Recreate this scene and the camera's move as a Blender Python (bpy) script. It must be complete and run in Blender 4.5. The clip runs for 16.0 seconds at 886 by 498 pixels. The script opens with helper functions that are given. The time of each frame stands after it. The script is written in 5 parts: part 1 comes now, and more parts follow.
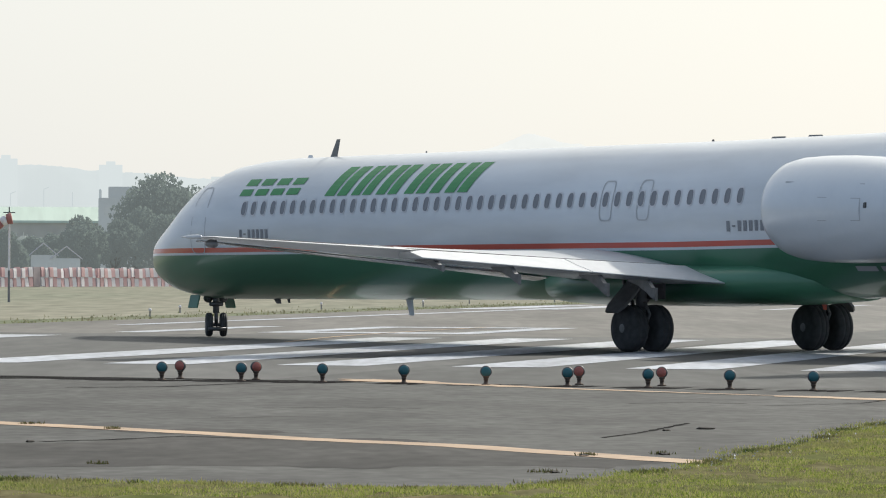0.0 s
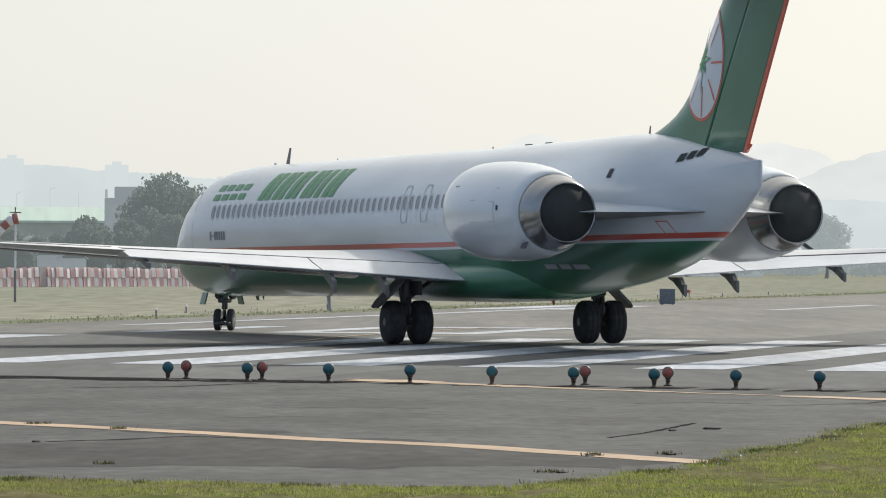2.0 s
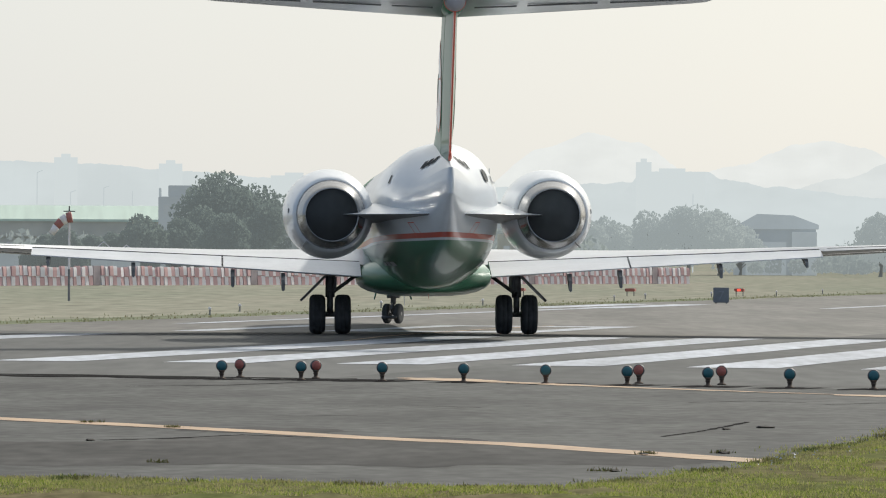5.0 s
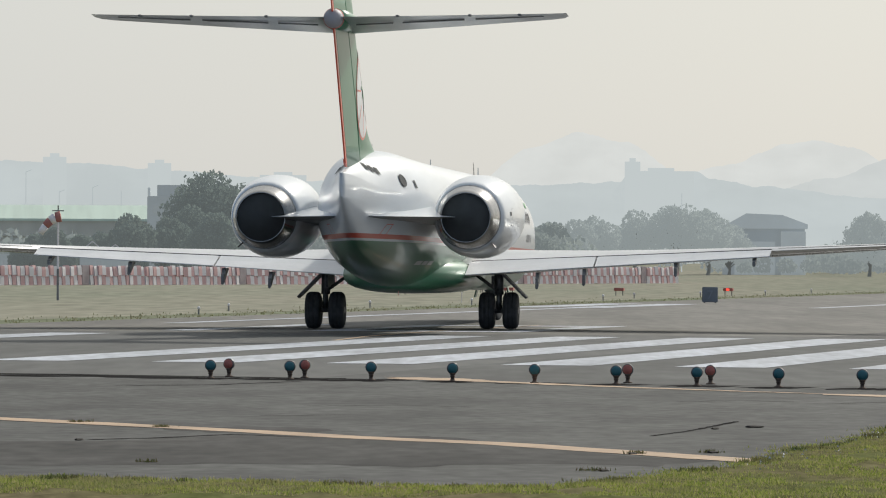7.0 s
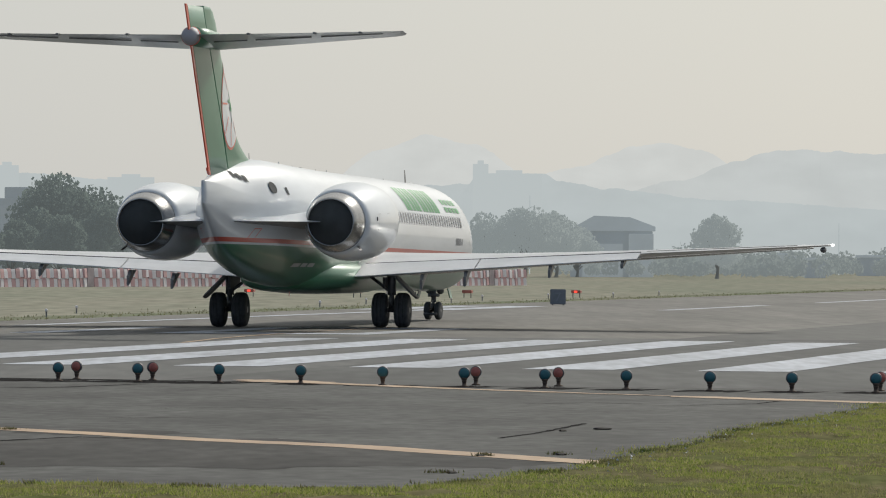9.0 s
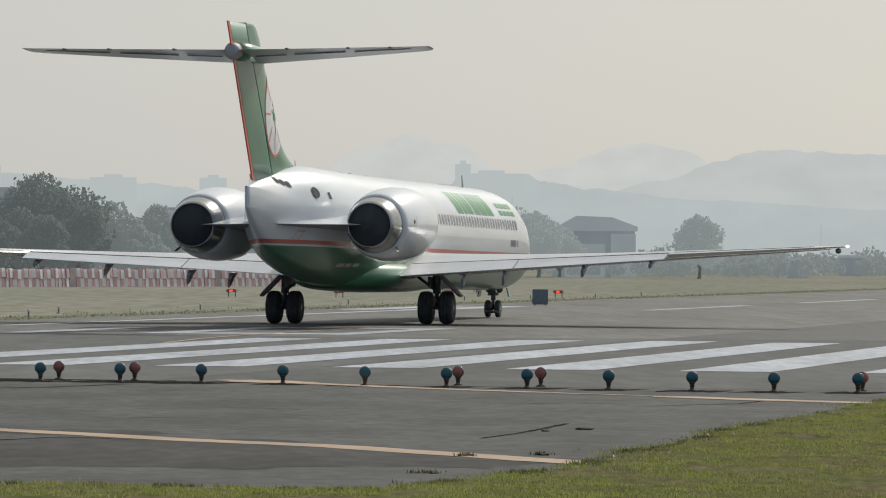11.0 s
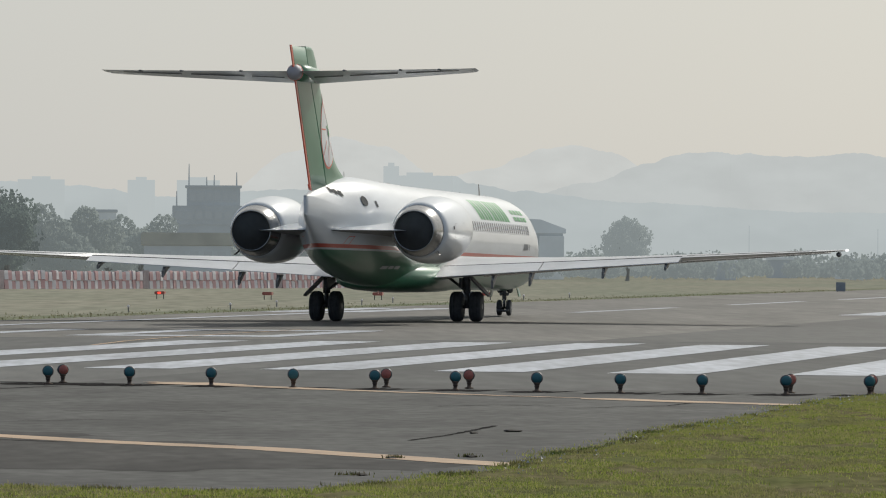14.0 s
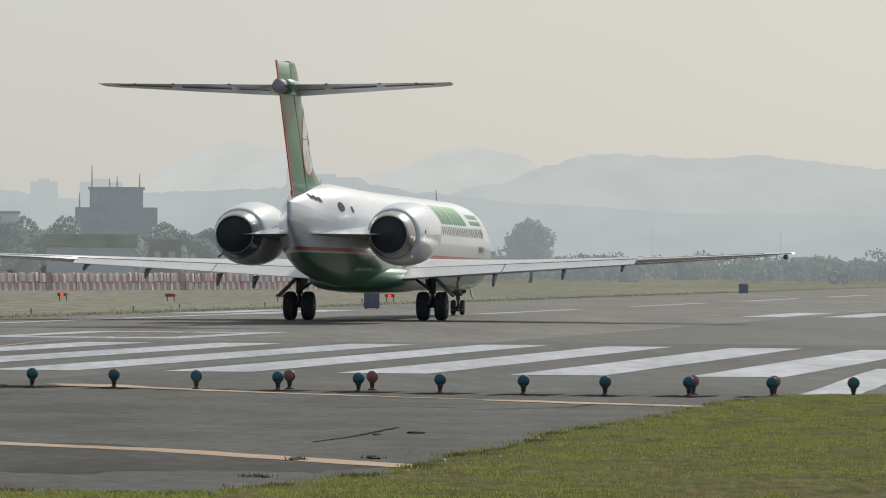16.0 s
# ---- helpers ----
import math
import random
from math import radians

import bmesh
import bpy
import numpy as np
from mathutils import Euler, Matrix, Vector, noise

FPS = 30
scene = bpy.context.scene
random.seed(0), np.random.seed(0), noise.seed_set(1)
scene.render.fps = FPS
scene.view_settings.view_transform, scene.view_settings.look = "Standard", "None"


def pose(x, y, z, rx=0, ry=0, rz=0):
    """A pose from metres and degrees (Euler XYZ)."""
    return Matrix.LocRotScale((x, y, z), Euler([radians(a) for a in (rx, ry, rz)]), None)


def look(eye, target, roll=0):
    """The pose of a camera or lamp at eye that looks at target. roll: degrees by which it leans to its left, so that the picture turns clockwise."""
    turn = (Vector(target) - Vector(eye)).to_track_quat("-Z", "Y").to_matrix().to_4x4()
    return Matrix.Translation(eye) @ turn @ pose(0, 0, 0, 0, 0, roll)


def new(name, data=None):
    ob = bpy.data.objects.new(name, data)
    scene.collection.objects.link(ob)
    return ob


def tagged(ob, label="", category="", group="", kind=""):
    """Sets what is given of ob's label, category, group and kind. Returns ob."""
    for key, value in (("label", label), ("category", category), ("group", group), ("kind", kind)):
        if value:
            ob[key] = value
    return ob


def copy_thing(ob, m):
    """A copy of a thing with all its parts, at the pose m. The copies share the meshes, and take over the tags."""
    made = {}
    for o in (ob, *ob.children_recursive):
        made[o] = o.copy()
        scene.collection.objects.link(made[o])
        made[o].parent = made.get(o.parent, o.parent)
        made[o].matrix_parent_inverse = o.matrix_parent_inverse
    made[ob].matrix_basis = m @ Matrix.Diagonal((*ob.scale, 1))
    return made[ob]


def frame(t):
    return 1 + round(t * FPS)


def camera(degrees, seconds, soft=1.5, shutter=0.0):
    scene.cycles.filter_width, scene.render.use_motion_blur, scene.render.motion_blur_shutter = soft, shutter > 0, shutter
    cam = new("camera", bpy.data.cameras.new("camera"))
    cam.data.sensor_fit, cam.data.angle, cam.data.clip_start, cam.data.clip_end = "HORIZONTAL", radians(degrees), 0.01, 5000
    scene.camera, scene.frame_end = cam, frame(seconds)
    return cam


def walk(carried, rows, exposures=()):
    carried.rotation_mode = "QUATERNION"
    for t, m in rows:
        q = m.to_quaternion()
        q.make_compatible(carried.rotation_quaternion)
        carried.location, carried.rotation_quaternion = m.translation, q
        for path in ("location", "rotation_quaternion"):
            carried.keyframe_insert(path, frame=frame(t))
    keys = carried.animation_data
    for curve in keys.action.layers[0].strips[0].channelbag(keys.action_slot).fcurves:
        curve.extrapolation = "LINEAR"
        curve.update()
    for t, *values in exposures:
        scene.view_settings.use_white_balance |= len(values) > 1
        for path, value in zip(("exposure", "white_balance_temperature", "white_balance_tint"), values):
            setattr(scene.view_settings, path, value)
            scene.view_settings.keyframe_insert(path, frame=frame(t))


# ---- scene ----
# ---------------------------------------------------------------- camera
EYE_Z = 2.08
ROLL = 0.274
cam = camera(9.313, 16.0, soft=1.1)
# seconds, tilt, pan (degrees): a tripod head, panned by hand
PAN = [(0, 90.119, 0.0), (0.5, 90.119, 0.101), (1, 90.119, 0.082), (1.5, 90.115, 0.071), (2, 90.119, 0.064), (2.5, 90.119, 0.146),
       (3, 90.119, 0.365), (3.5, 90.119, 0.565), (4, 90.117, 0.648), (4.5, 90.107, 0.638), (7, 90.098, 0.512), (7.5, 90.11, 0.167),
       (8, 90.12, -0.256), (8.5, 90.127, -0.756), (8.7, 90.128, -0.99), (11, 90.131, -1.274), (11.5, 90.131, -1.265), (12, 90.131, -1.256),
       (12.5, 90.131, -1.248), (13, 90.135, -1.265), (13.5, 90.145, -1.446), (14, 90.157, -2.029), (14.5, 90.164, -2.431),
       (15, 90.167, -2.695), (15.5, 90.173, -2.903), (16, 90.179, -3.049)]
walk(cam, [(t, pose(0, 0, EYE_Z, tilt, 0, pan) @ pose(0, 0, 0, 0, 0, ROLL)) for t, tilt, pan in PAN],
     exposures=[(0, 0.6, 6280, 8.6), (1.5, 0.52, 6280, 8.6), (3.5, 0.6, 6280, 8.6), (4.5, 0.53, 6280, 8.6), (7, 0.23, 6280, 8.6), (8.5, 0.1, 6280, 8.6), (11, 0.0, 6280, 8.6), (16, 0.0, 6280, 8.6)])

# ---------------------------------------------------------------- world and sun
SUN_AZ, SUN_EL = 57.0, 35.0          # degrees from +x, degrees above the ground
world = bpy.data.worlds.new("world")
scene.world = world
world.use_nodes = True
wn = world.node_tree.nodes
sky = wn.new("ShaderNodeTexSky")
sky.sky_type, sky.sun_disc = "NISHITA", False
sky.sun_elevation, sky.sun_rotation = radians(SUN_EL), radians(90 - SUN_AZ)
sky.air_density, sky.dust_density, sky.ozone_density = 1.0, 2.0, 1.0
# thick haze: most of the sky's light comes from a pale veil, brighter round the sun
wl = world.node_tree.links
wtc, wdot = wn.new("ShaderNodeTexCoord"), wn.new("ShaderNodeVectorMath")
wdot.operation = "DOT_PRODUCT"
wl.new(wtc.outputs["Generated"], wdot.inputs[0])
wdot.inputs[1].default_value = (math.cos(radians(SUN_EL)) * math.cos(radians(SUN_AZ)), math.cos(radians(SUN_EL)) * math.sin(radians(SUN_AZ)), math.sin(radians(SUN_EL)))
wmr = wn.new("ShaderNodeMapRange")
wmr.inputs[1].default_value, wmr.inputs[2].default_value, wmr.inputs[3].default_value, wmr.inputs[4].default_value = 0.2, 1.0, 0.0, 1.0
wl.new(wdot.outputs["Value"], wmr.inputs[0])
veil = wn.new("ShaderNodeValToRGB")
veil.color_ramp.elements[0].color, veil.color_ramp.elements[1].color = (0.235, 0.295, 0.39, 1), (0.95, 0.92, 0.85, 1)
mid = veil.color_ramp.elements.new(0.72)
mid.color = (0.665, 0.639, 0.580, 1)
wl.new(wmr.outputs[0], veil.inputs[0])
skydim = wn.new("ShaderNodeMixRGB")
skydim.blend_type, skydim.inputs[0].default_value, skydim.inputs[2].default_value = "MULTIPLY", 1.0, (0.1, 0.1, 0.1, 1)
wl.new(sky.outputs[0], skydim.inputs[1])
wmix = wn.new("ShaderNodeMixRGB")
wmix.inputs[0].default_value = 0.88
wl.new(skydim.outputs[0], wmix.inputs[1])
wl.new(veil.outputs[0], wmix.inputs[2])
wl.new(wmix.outputs[0], wn["Background"].inputs[0])
wn["Background"].inputs[1].default_value = 1.0
sun = new("sun", bpy.data.lights.new("sun", "SUN"))
sun.data.energy, sun.data.angle, sun.data.color = 2.85, radians(2.0), (1.0, 0.93, 0.82)
sd = Vector((math.cos(radians(SUN_EL)) * math.cos(radians(SUN_AZ)), math.cos(radians(SUN_EL)) * math.sin(radians(SUN_AZ)), math.sin(radians(SUN_EL))))
sun.matrix_world = look(sd * 50, (0, 0, 0))


# ---------------------------------------------------------------- materials
def mat(name, color, rough=0.6, metal=0.0, var=0.0, scale=3.0, detail=0.0, dscale=40.0, bump=0.0, stretch=(1, 1, 1), second=None, coat=0.0, spec=0.5):
    """A surface with two scales of colour variation and a fine relief, in object space."""
    m = bpy.data.materials.new(name)
    m.use_nodes = True
    nt = m.node_tree
    b = nt.nodes["Principled BSDF"]
    b.inputs["Roughness"].default_value, b.inputs["Metallic"].default_value = rough, metal
    b.inputs["Specular IOR Level"].default_value = spec
    b.inputs["Coat Weight"].default_value, b.inputs["Coat Roughness"].default_value = coat, 0.08
    b.inputs["Base Color"].default_value = (*color, 1)
    if var or detail or bump:
        tc = nt.nodes.new("ShaderNodeTexCoord")
        mp = nt.nodes.new("ShaderNodeMapping")
        mp.inputs["Scale"].default_value = stretch
        nt.links.new(tc.outputs["Object"], mp.inputs[0])
        n1, n2 = nt.nodes.new("ShaderNodeTexNoise"), nt.nodes.new("ShaderNodeTexNoise")
        for n, s in ((n1, scale), (n2, dscale)):
            n.inputs["Scale"].default_value, n.inputs["Detail"].default_value = s, 5
            nt.links.new(mp.outputs[0], n.inputs["Vector"])
        lo = second or tuple(c * (1 - var) for c in color)
        hi = tuple(min(1, c * (1 + var * 0.6)) for c in color) if second is None else color
        ramp = nt.nodes.new("ShaderNodeValToRGB")
        ramp.color_ramp.elements[0].position, ramp.color_ramp.elements[1].position = 0.35, 0.65
        ramp.color_ramp.elements[0].color, ramp.color_ramp.elements[1].color = (*lo, 1), (*hi, 1)
        nt.links.new(n1.outputs["Fac"], ramp.inputs[0])
        mix = nt.nodes.new("ShaderNodeMixRGB")
        mix.blend_type, mix.inputs[0].default_value = "OVERLAY", detail
        nt.links.new(ramp.outputs[0], mix.inputs[1])
        nt.links.new(n2.outputs["Fac"], mix.inputs[2])
        nt.links.new(mix.outputs[0], b.inputs["Base Color"])
        if bump:
            bp = nt.nodes.new("ShaderNodeBump")
            bp.inputs["Strength"].default_value, bp.inputs["Distance"].default_value = bump, 0.02
            nt.links.new(n2.outputs["Fac"], bp.inputs["Height"])
            nt.links.new(bp.outputs[0], b.inputs["Normal"])
    return m


ASPHALT = mat("asphalt", (0.077, 0.077, 0.071), 0.75, var=0.28, scale=0.12, detail=0.45, dscale=2.2, bump=0.12, stretch=(1, 0.1, 1), spec=0.3)
CONCRETE = mat("old_asphalt", (0.062, 0.062, 0.058), 0.8, var=0.34, scale=0.5, detail=0.75, dscale=4.0, bump=0.25, stretch=(1, 0.5, 1), spec=0.2)
GRASS = mat("grass_soil", (0.115, 0.125, 0.05), 0.95, scale=0.6, second=(0.15, 0.13, 0.075), detail=0.8, dscale=6.0, bump=0.4, stretch=(1, 0.3, 1), spec=0.0)
# dry grass whose base colour is paled to put the haze in
FARGRASS = mat("hazed_dry_grass", (0.245, 0.25, 0.195), 0.95, scale=0.05, second=(0.29, 0.275, 0.22), detail=0.5, dscale=0.9, stretch=(1, 0.16, 1), bump=0.3, spec=0.0)
LANE = mat("lane_asphalt", (0.124, 0.117, 0.103), 0.75, var=0.26, scale=0.4, detail=0.5, dscale=2.5, bump=0.1, stretch=(0.8, 0.08, 1), spec=0.3)
THRESH = mat("threshold_asphalt", (0.076, 0.077, 0.072), 0.75, var=0.30, scale=0.4, detail=0.55, dscale=2.5, bump=0.1, stretch=(0.8, 0.09, 1), spec=0.3)
SHOULDER = mat("shoulder_asphalt", (0.066, 0.067, 0.063), 0.78, var=0.32, scale=0.3, detail=0.6, dscale=2.2, bump=0.12, stretch=(0.9, 0.15, 1), spec=0.25)
VERGE = mat("verge_grass", (0.175, 0.195, 0.13), 0.95, scale=0.1, second=(0.215, 0.21, 0.155), detail=0.7, dscale=1.6, stretch=(1, 0.2, 1), bump=0.3, spec=0.0)
OLDTAR = mat("dark_asphalt", (0.046, 0.044, 0.041), 0.85, var=0.35, scale=0.8, detail=0.8, dscale=6.0, bump=0.25, stretch=(0.6, 0.2, 1), spec=0.15)
SOIL = mat("soil", (0.03, 0.026, 0.02), 0.95, var=0.3, scale=9, bump=0.3)
PAINT = mat("white_marking", (0.385, 0.405, 0.44), 0.6, var=0.2, scale=0.6, detail=0.5, dscale=4.0, bump=0.05, stretch=(1, 0.1, 1))
YELLOW = mat("yellow_marking", (0.40, 0.275, 0.17), 0.7, var=0.18, scale=0.8, detail=0.35, dscale=6.0)
TAR = mat("tar", (0.016, 0.015, 0.015), 0.95, var=0.3, scale=2.0, spec=0.02)
WHITE = mat("white_paint", (0.67, 0.70, 0.725), 0.30, var=0.04, scale=0.5, detail=0.06, dscale=6.0, coat=0.5)
GREEN = mat("green_paint", (0.060, 0.20, 0.112), 0.38, var=0.10, scale=0.6, coat=0.25)
RED = mat("red_paint", (0.70, 0.10, 0.05), 0.35, var=0.05, scale=1.0, coat=0.3)
GREYM = mat("bare_metal", (0.33, 0.33, 0.33), 0.24, 0.95, var=0.12, scale=2.0, detail=0.2, dscale=20)
WINGM = mat("wing_grey", (0.56, 0.57, 0.58), 0.35, 0.25, var=0.10, scale=0.7, detail=0.15, dscale=8)
FLAPM = mat("flap_grey", (0.60, 0.61, 0.62), 0.4, 0.05, var=0.08, scale=0.9, detail=0.12, dscale=8)
DARK = mat("dark_metal", (0.095, 0.095, 0.098), 0.5, 0.4, var=0.2, scale=4)
SOOT = mat("soot", (0.050, 0.054, 0.056), 0.85, var=0.2, scale=2.0)
TYRE = mat("tyre_rubber", (0.070, 0.073, 0.075), 0.85, var=0.25, scale=6, detail=0.2, dscale=40)
STRUT = mat("strut_grey", (0.20, 0.20, 0.20), 0.45, 0.4, var=0.2, scale=5)
CAPM = mat("cap_grey", (0.34, 0.33, 0.35), 0.6, var=0.1, scale=3)
RUST = mat("rusty_metal", (0.12, 0.085, 0.062), 0.8, 0.2, var=0.3, scale=12)
LINEM = mat("panel_line", (0.42, 0.43, 0.45), 0.5)
LETTER = mat("grey_lettering", (0.22, 0.23, 0.25), 0.5)

GLASSW = mat("cabin_window_glass", (0.19, 0.195, 0.21), 0.25, spec=0.4)
RIMM = mat("window_rim", (0.62, 0.62, 0.64), 0.4)
GREENT = mat("green_lettering", (0.035, 0.27, 0.07), 0.4, var=0.08, scale=2)
DARKGREY = mat("weathered_grey", (0.22, 0.22, 0.22), 0.8, var=0.2, scale=1)
SOCKR = mat("red_cloth", (0.38, 0.16, 0.14), 0.9, var=0.15, scale=3)
SIGNM = mat("sign_board", (0.19, 0.205, 0.22), 0.6, var=0.1, scale=3)
# lighter copy of the sign board: haze put into the base colour
FARSIGN = mat("hazed_sign_board", (0.30, 0.32, 0.335), 0.7, var=0.1, scale=3)
DIGITM = mat("sign_digit", (0.22, 0.24, 0.26), 0.6)
BARK = mat("bark", (0.16, 0.15, 0.13), 0.9, var=0.2, scale=2)
BEIGE = mat("beige_wall", (0.46, 0.44, 0.38), 0.9, var=0.12, scale=0.3)
PALEGREEN = mat("pale_green_roof", (0.50, 0.60, 0.50), 0.7, var=0.08, scale=0.2, stretch=(4, 0.2, 1))
HAZEGREY = mat("grey_concrete", (0.22, 0.24, 0.25), 0.9, var=0.15, scale=0.3)
HAZEDARK = mat("grey_metal_sheet", (0.20, 0.22, 0.23), 0.8, var=0.1, scale=0.3)
HAZELIGHT = mat("pale_render", (0.42, 0.43, 0.42), 0.9, var=0.1, scale=0.3)
HAZEGLASS = mat("hazed_window", (0.15, 0.165, 0.175), 0.6)
TANM = mat("tan_plaster", (0.50, 0.47, 0.38), 0.9, var=0.12, scale=0.4)


def glow(name, color, strength, base):
    m = mat(name, base, 1.0, spec=0.0)
    b = m.node_tree.nodes["Principled BSDF"]
    b.inputs["Emission Color"].default_value, b.inputs["Emission Strength"].default_value = (*color, 1), strength
    return m


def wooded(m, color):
    """Faint uneven tone of woods and clearings on a far slope, put into its emission."""
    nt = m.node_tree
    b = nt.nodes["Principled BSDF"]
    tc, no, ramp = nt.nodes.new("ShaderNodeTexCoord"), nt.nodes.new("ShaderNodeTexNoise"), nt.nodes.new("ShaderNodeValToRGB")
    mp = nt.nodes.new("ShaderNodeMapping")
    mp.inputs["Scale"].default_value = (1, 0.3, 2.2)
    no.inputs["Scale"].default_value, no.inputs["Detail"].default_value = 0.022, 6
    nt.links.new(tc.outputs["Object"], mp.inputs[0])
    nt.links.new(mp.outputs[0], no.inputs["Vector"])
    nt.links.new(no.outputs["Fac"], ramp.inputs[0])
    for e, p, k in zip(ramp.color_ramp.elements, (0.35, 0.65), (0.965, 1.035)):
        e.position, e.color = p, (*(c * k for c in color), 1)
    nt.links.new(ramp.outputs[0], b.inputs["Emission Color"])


# the plain backdrop of hazy distance, its haze tones put in as emission
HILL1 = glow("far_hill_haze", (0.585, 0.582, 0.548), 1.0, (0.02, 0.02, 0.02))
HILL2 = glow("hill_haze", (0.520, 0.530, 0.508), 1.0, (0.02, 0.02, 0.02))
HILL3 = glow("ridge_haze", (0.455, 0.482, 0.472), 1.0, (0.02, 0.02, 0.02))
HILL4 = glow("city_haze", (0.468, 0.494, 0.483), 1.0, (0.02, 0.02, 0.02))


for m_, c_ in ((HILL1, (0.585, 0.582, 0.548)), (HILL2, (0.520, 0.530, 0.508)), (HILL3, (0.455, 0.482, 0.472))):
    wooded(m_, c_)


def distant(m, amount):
    """Haze over things beyond the airfield, half a kilometre and more, added as emission."""
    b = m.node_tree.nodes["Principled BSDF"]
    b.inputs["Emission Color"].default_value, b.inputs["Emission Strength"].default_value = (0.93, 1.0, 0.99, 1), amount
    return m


# pale emission standing in for haze; none of these materials gives off light
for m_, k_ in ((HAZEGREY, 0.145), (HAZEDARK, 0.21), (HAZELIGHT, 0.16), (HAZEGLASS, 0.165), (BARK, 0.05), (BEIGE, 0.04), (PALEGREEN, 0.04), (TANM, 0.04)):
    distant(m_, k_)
LAMPW = glow("white_lamp_glow", (1.0, 0.97, 0.95), 1.0, (0.8, 0.8, 0.8))
REDGLOW = glow("red_lamp_glow", (1.0, 0.08, 0.05), 1.3, (0.6, 0.05, 0.03))


# ---------------------------------------------------------------- mesh helpers
def mesh_of(bm, name, material, smooth=False):
    me = bpy.data.meshes.new(name)
    bmesh.ops.recalc_face_normals(bm, faces=bm.faces[:])
    bm.to_mesh(me)
    bm.free()
    for m in (material if isinstance(material, (list, tuple)) else [material]):
        me.materials.append(m)
    if smooth:
        me.polygons.foreach_set("use_smooth", [True] * len(me.polygons))
    return me


def part(name, bm, material, parent, label="", smooth=False):
    ob = new(name, mesh_of(bm, name, material, smooth))
    ob.parent = parent
    if label:
        ob["label"] = label
    return ob


def thing(name, label, category, m=None, group="", kind=""):
    ob = new(name)
    if m is not None:
        ob.matrix_basis = m
    return tagged(ob, label, category, group, kind)


def solid(name, bm, material, label, category="", kind="", group="", smooth=False):
    return tagged(new(name, mesh_of(bm, name, material, smooth)), label, category, group, kind)


def loft(bm, rings, close=True, caps=True):
    """Skin through rings of equal point count."""
    vs = [[bm.verts.new(p) for p in r] for r in rings]
    n = len(vs[0])
    for a, b in zip(vs, vs[1:]):
        for i in range(n if close else n - 1):
            bm.faces.new((a[i], a[(i + 1) % n], b[(i + 1) % n], b[i]))
    if caps and close:
        bm.faces.new(vs[0][::-1])
        bm.faces.new(vs[-1])
    return vs


def box(bm, x0, x1, y0, y1, z0, z1, bevel=0.0, m=None):
    r = bmesh.ops.create_cube(bm, size=1)
    vs = r["verts"]
    bmesh.ops.transform(bm, matrix=Matrix.Translation(((x0 + x1) / 2, (y0 + y1) / 2, (z0 + z1) / 2)) @ Matrix.Diagonal((x1 - x0, y1 - y0, z1 - z0, 1)), verts=vs)
    if bevel:
        es = list({e for v in vs for e in v.link_edges})
        vs = bmesh.ops.bevel(bm, geom=es, offset=bevel, segments=2, affect="EDGES")["verts"]
    if m is not None:
        bmesh.ops.transform(bm, matrix=m, verts=vs)


def tube(bm, a, b, r0, r1=None, n=12):
    a, b = Vector(a), Vector(b)
    q = (b - a).to_track_quat("Z", "Y").to_matrix()
    r1 = r0 if r1 is None else r1
    loft(bm, [[p + q @ Vector((r * math.cos(2 * math.pi * i / n), r * math.sin(2 * math.pi * i / n), 0)) for i in range(n)] for p, r in ((a, r0), (b, r1))])


def lathe(bm, profile, axis="x", n=24, origin=(0, 0, 0)):
    """profile: (along, radius) pairs, turned round the axis."""
    o = Vector(origin)
    rings = []
    for a, r in profile:
        ring = []
        for i in range(n):
            c, s = r * math.cos(2 * math.pi * i / n), r * math.sin(2 * math.pi * i / n)
            ring.append(o + Vector((a, c, s) if axis == "x" else (c, a, s) if axis == "y" else (c, s, a)))
        rings.append(ring)
    loft(bm, rings)


def sheet(bm, pts, z):
    bm.faces.new([bm.verts.new((x, y, z)) for x, y in pts])


# ---------------------------------------------------------------- the runway's own axes
RW = radians(77.2)
FWD, RGT = Vector((math.cos(RW), math.sin(RW), 0)), Vector((math.sin(RW), -math.cos(RW), 0))
ORG = Vector((0.2, 105.0, 0))        # a corner of one threshold bar


def rw(u, v, z=0.0):
    """u metres to the right along the threshold, v metres down the runway."""
    p = ORG + RGT * u + FWD * v
    return Vector((p.x, p.y, z))


def rbar(bm, u0, u1, v0, v1, z, wob=0.0):
    n = 10 if wob else 1
    left = [(u0 + random.uniform(-wob, wob), v0 + (v1 - v0) * i / n) for i in range(n + 1)]
    right = [(u1 + random.uniform(-wob, wob), v0 + (v1 - v0) * i / n) for i in range(n + 1)]
    bm.faces.new([bm.verts.new(rw(u, v, z)) for u, v in left + right[::-1]])


# ---------------------------------------------------------------- ground
bm = bmesh.new()
bmesh.ops.create_circle(bm, cap_ends=True, segments=64, radius=4900)
solid("ground", bm, FARGRASS, "flat airfield ground of dry grass, paled for haze", "ground", "structure")

FAR_U, CEN_U = -28.2, -14.9
bm = bmesh.new()
rbar(bm, -0.5, 24, -14.4, 900, 0.020)
solid("runway_shoulder", bm, ASPHALT, "dark grey worn asphalt runway side strip", "runway", "structure")
bm = bmesh.new()
rbar(bm, FAR_U, -0.5, -14.4, 1500, 0.020)
solid("runway", bm, LANE, "pale warm grey runway asphalt with faint rubber streaks", "runway", "structure")
bm = bmesh.new()
rbar(bm, FAR_U, -0.5, -14.3, 42, 0.023)
solid("threshold_pavement", bm, THRESH, "grey asphalt of the runway threshold", "runway", "structure")
bm = bmesh.new()
rbar(bm, -0.5, 24, -14.3, 42, 0.0235)
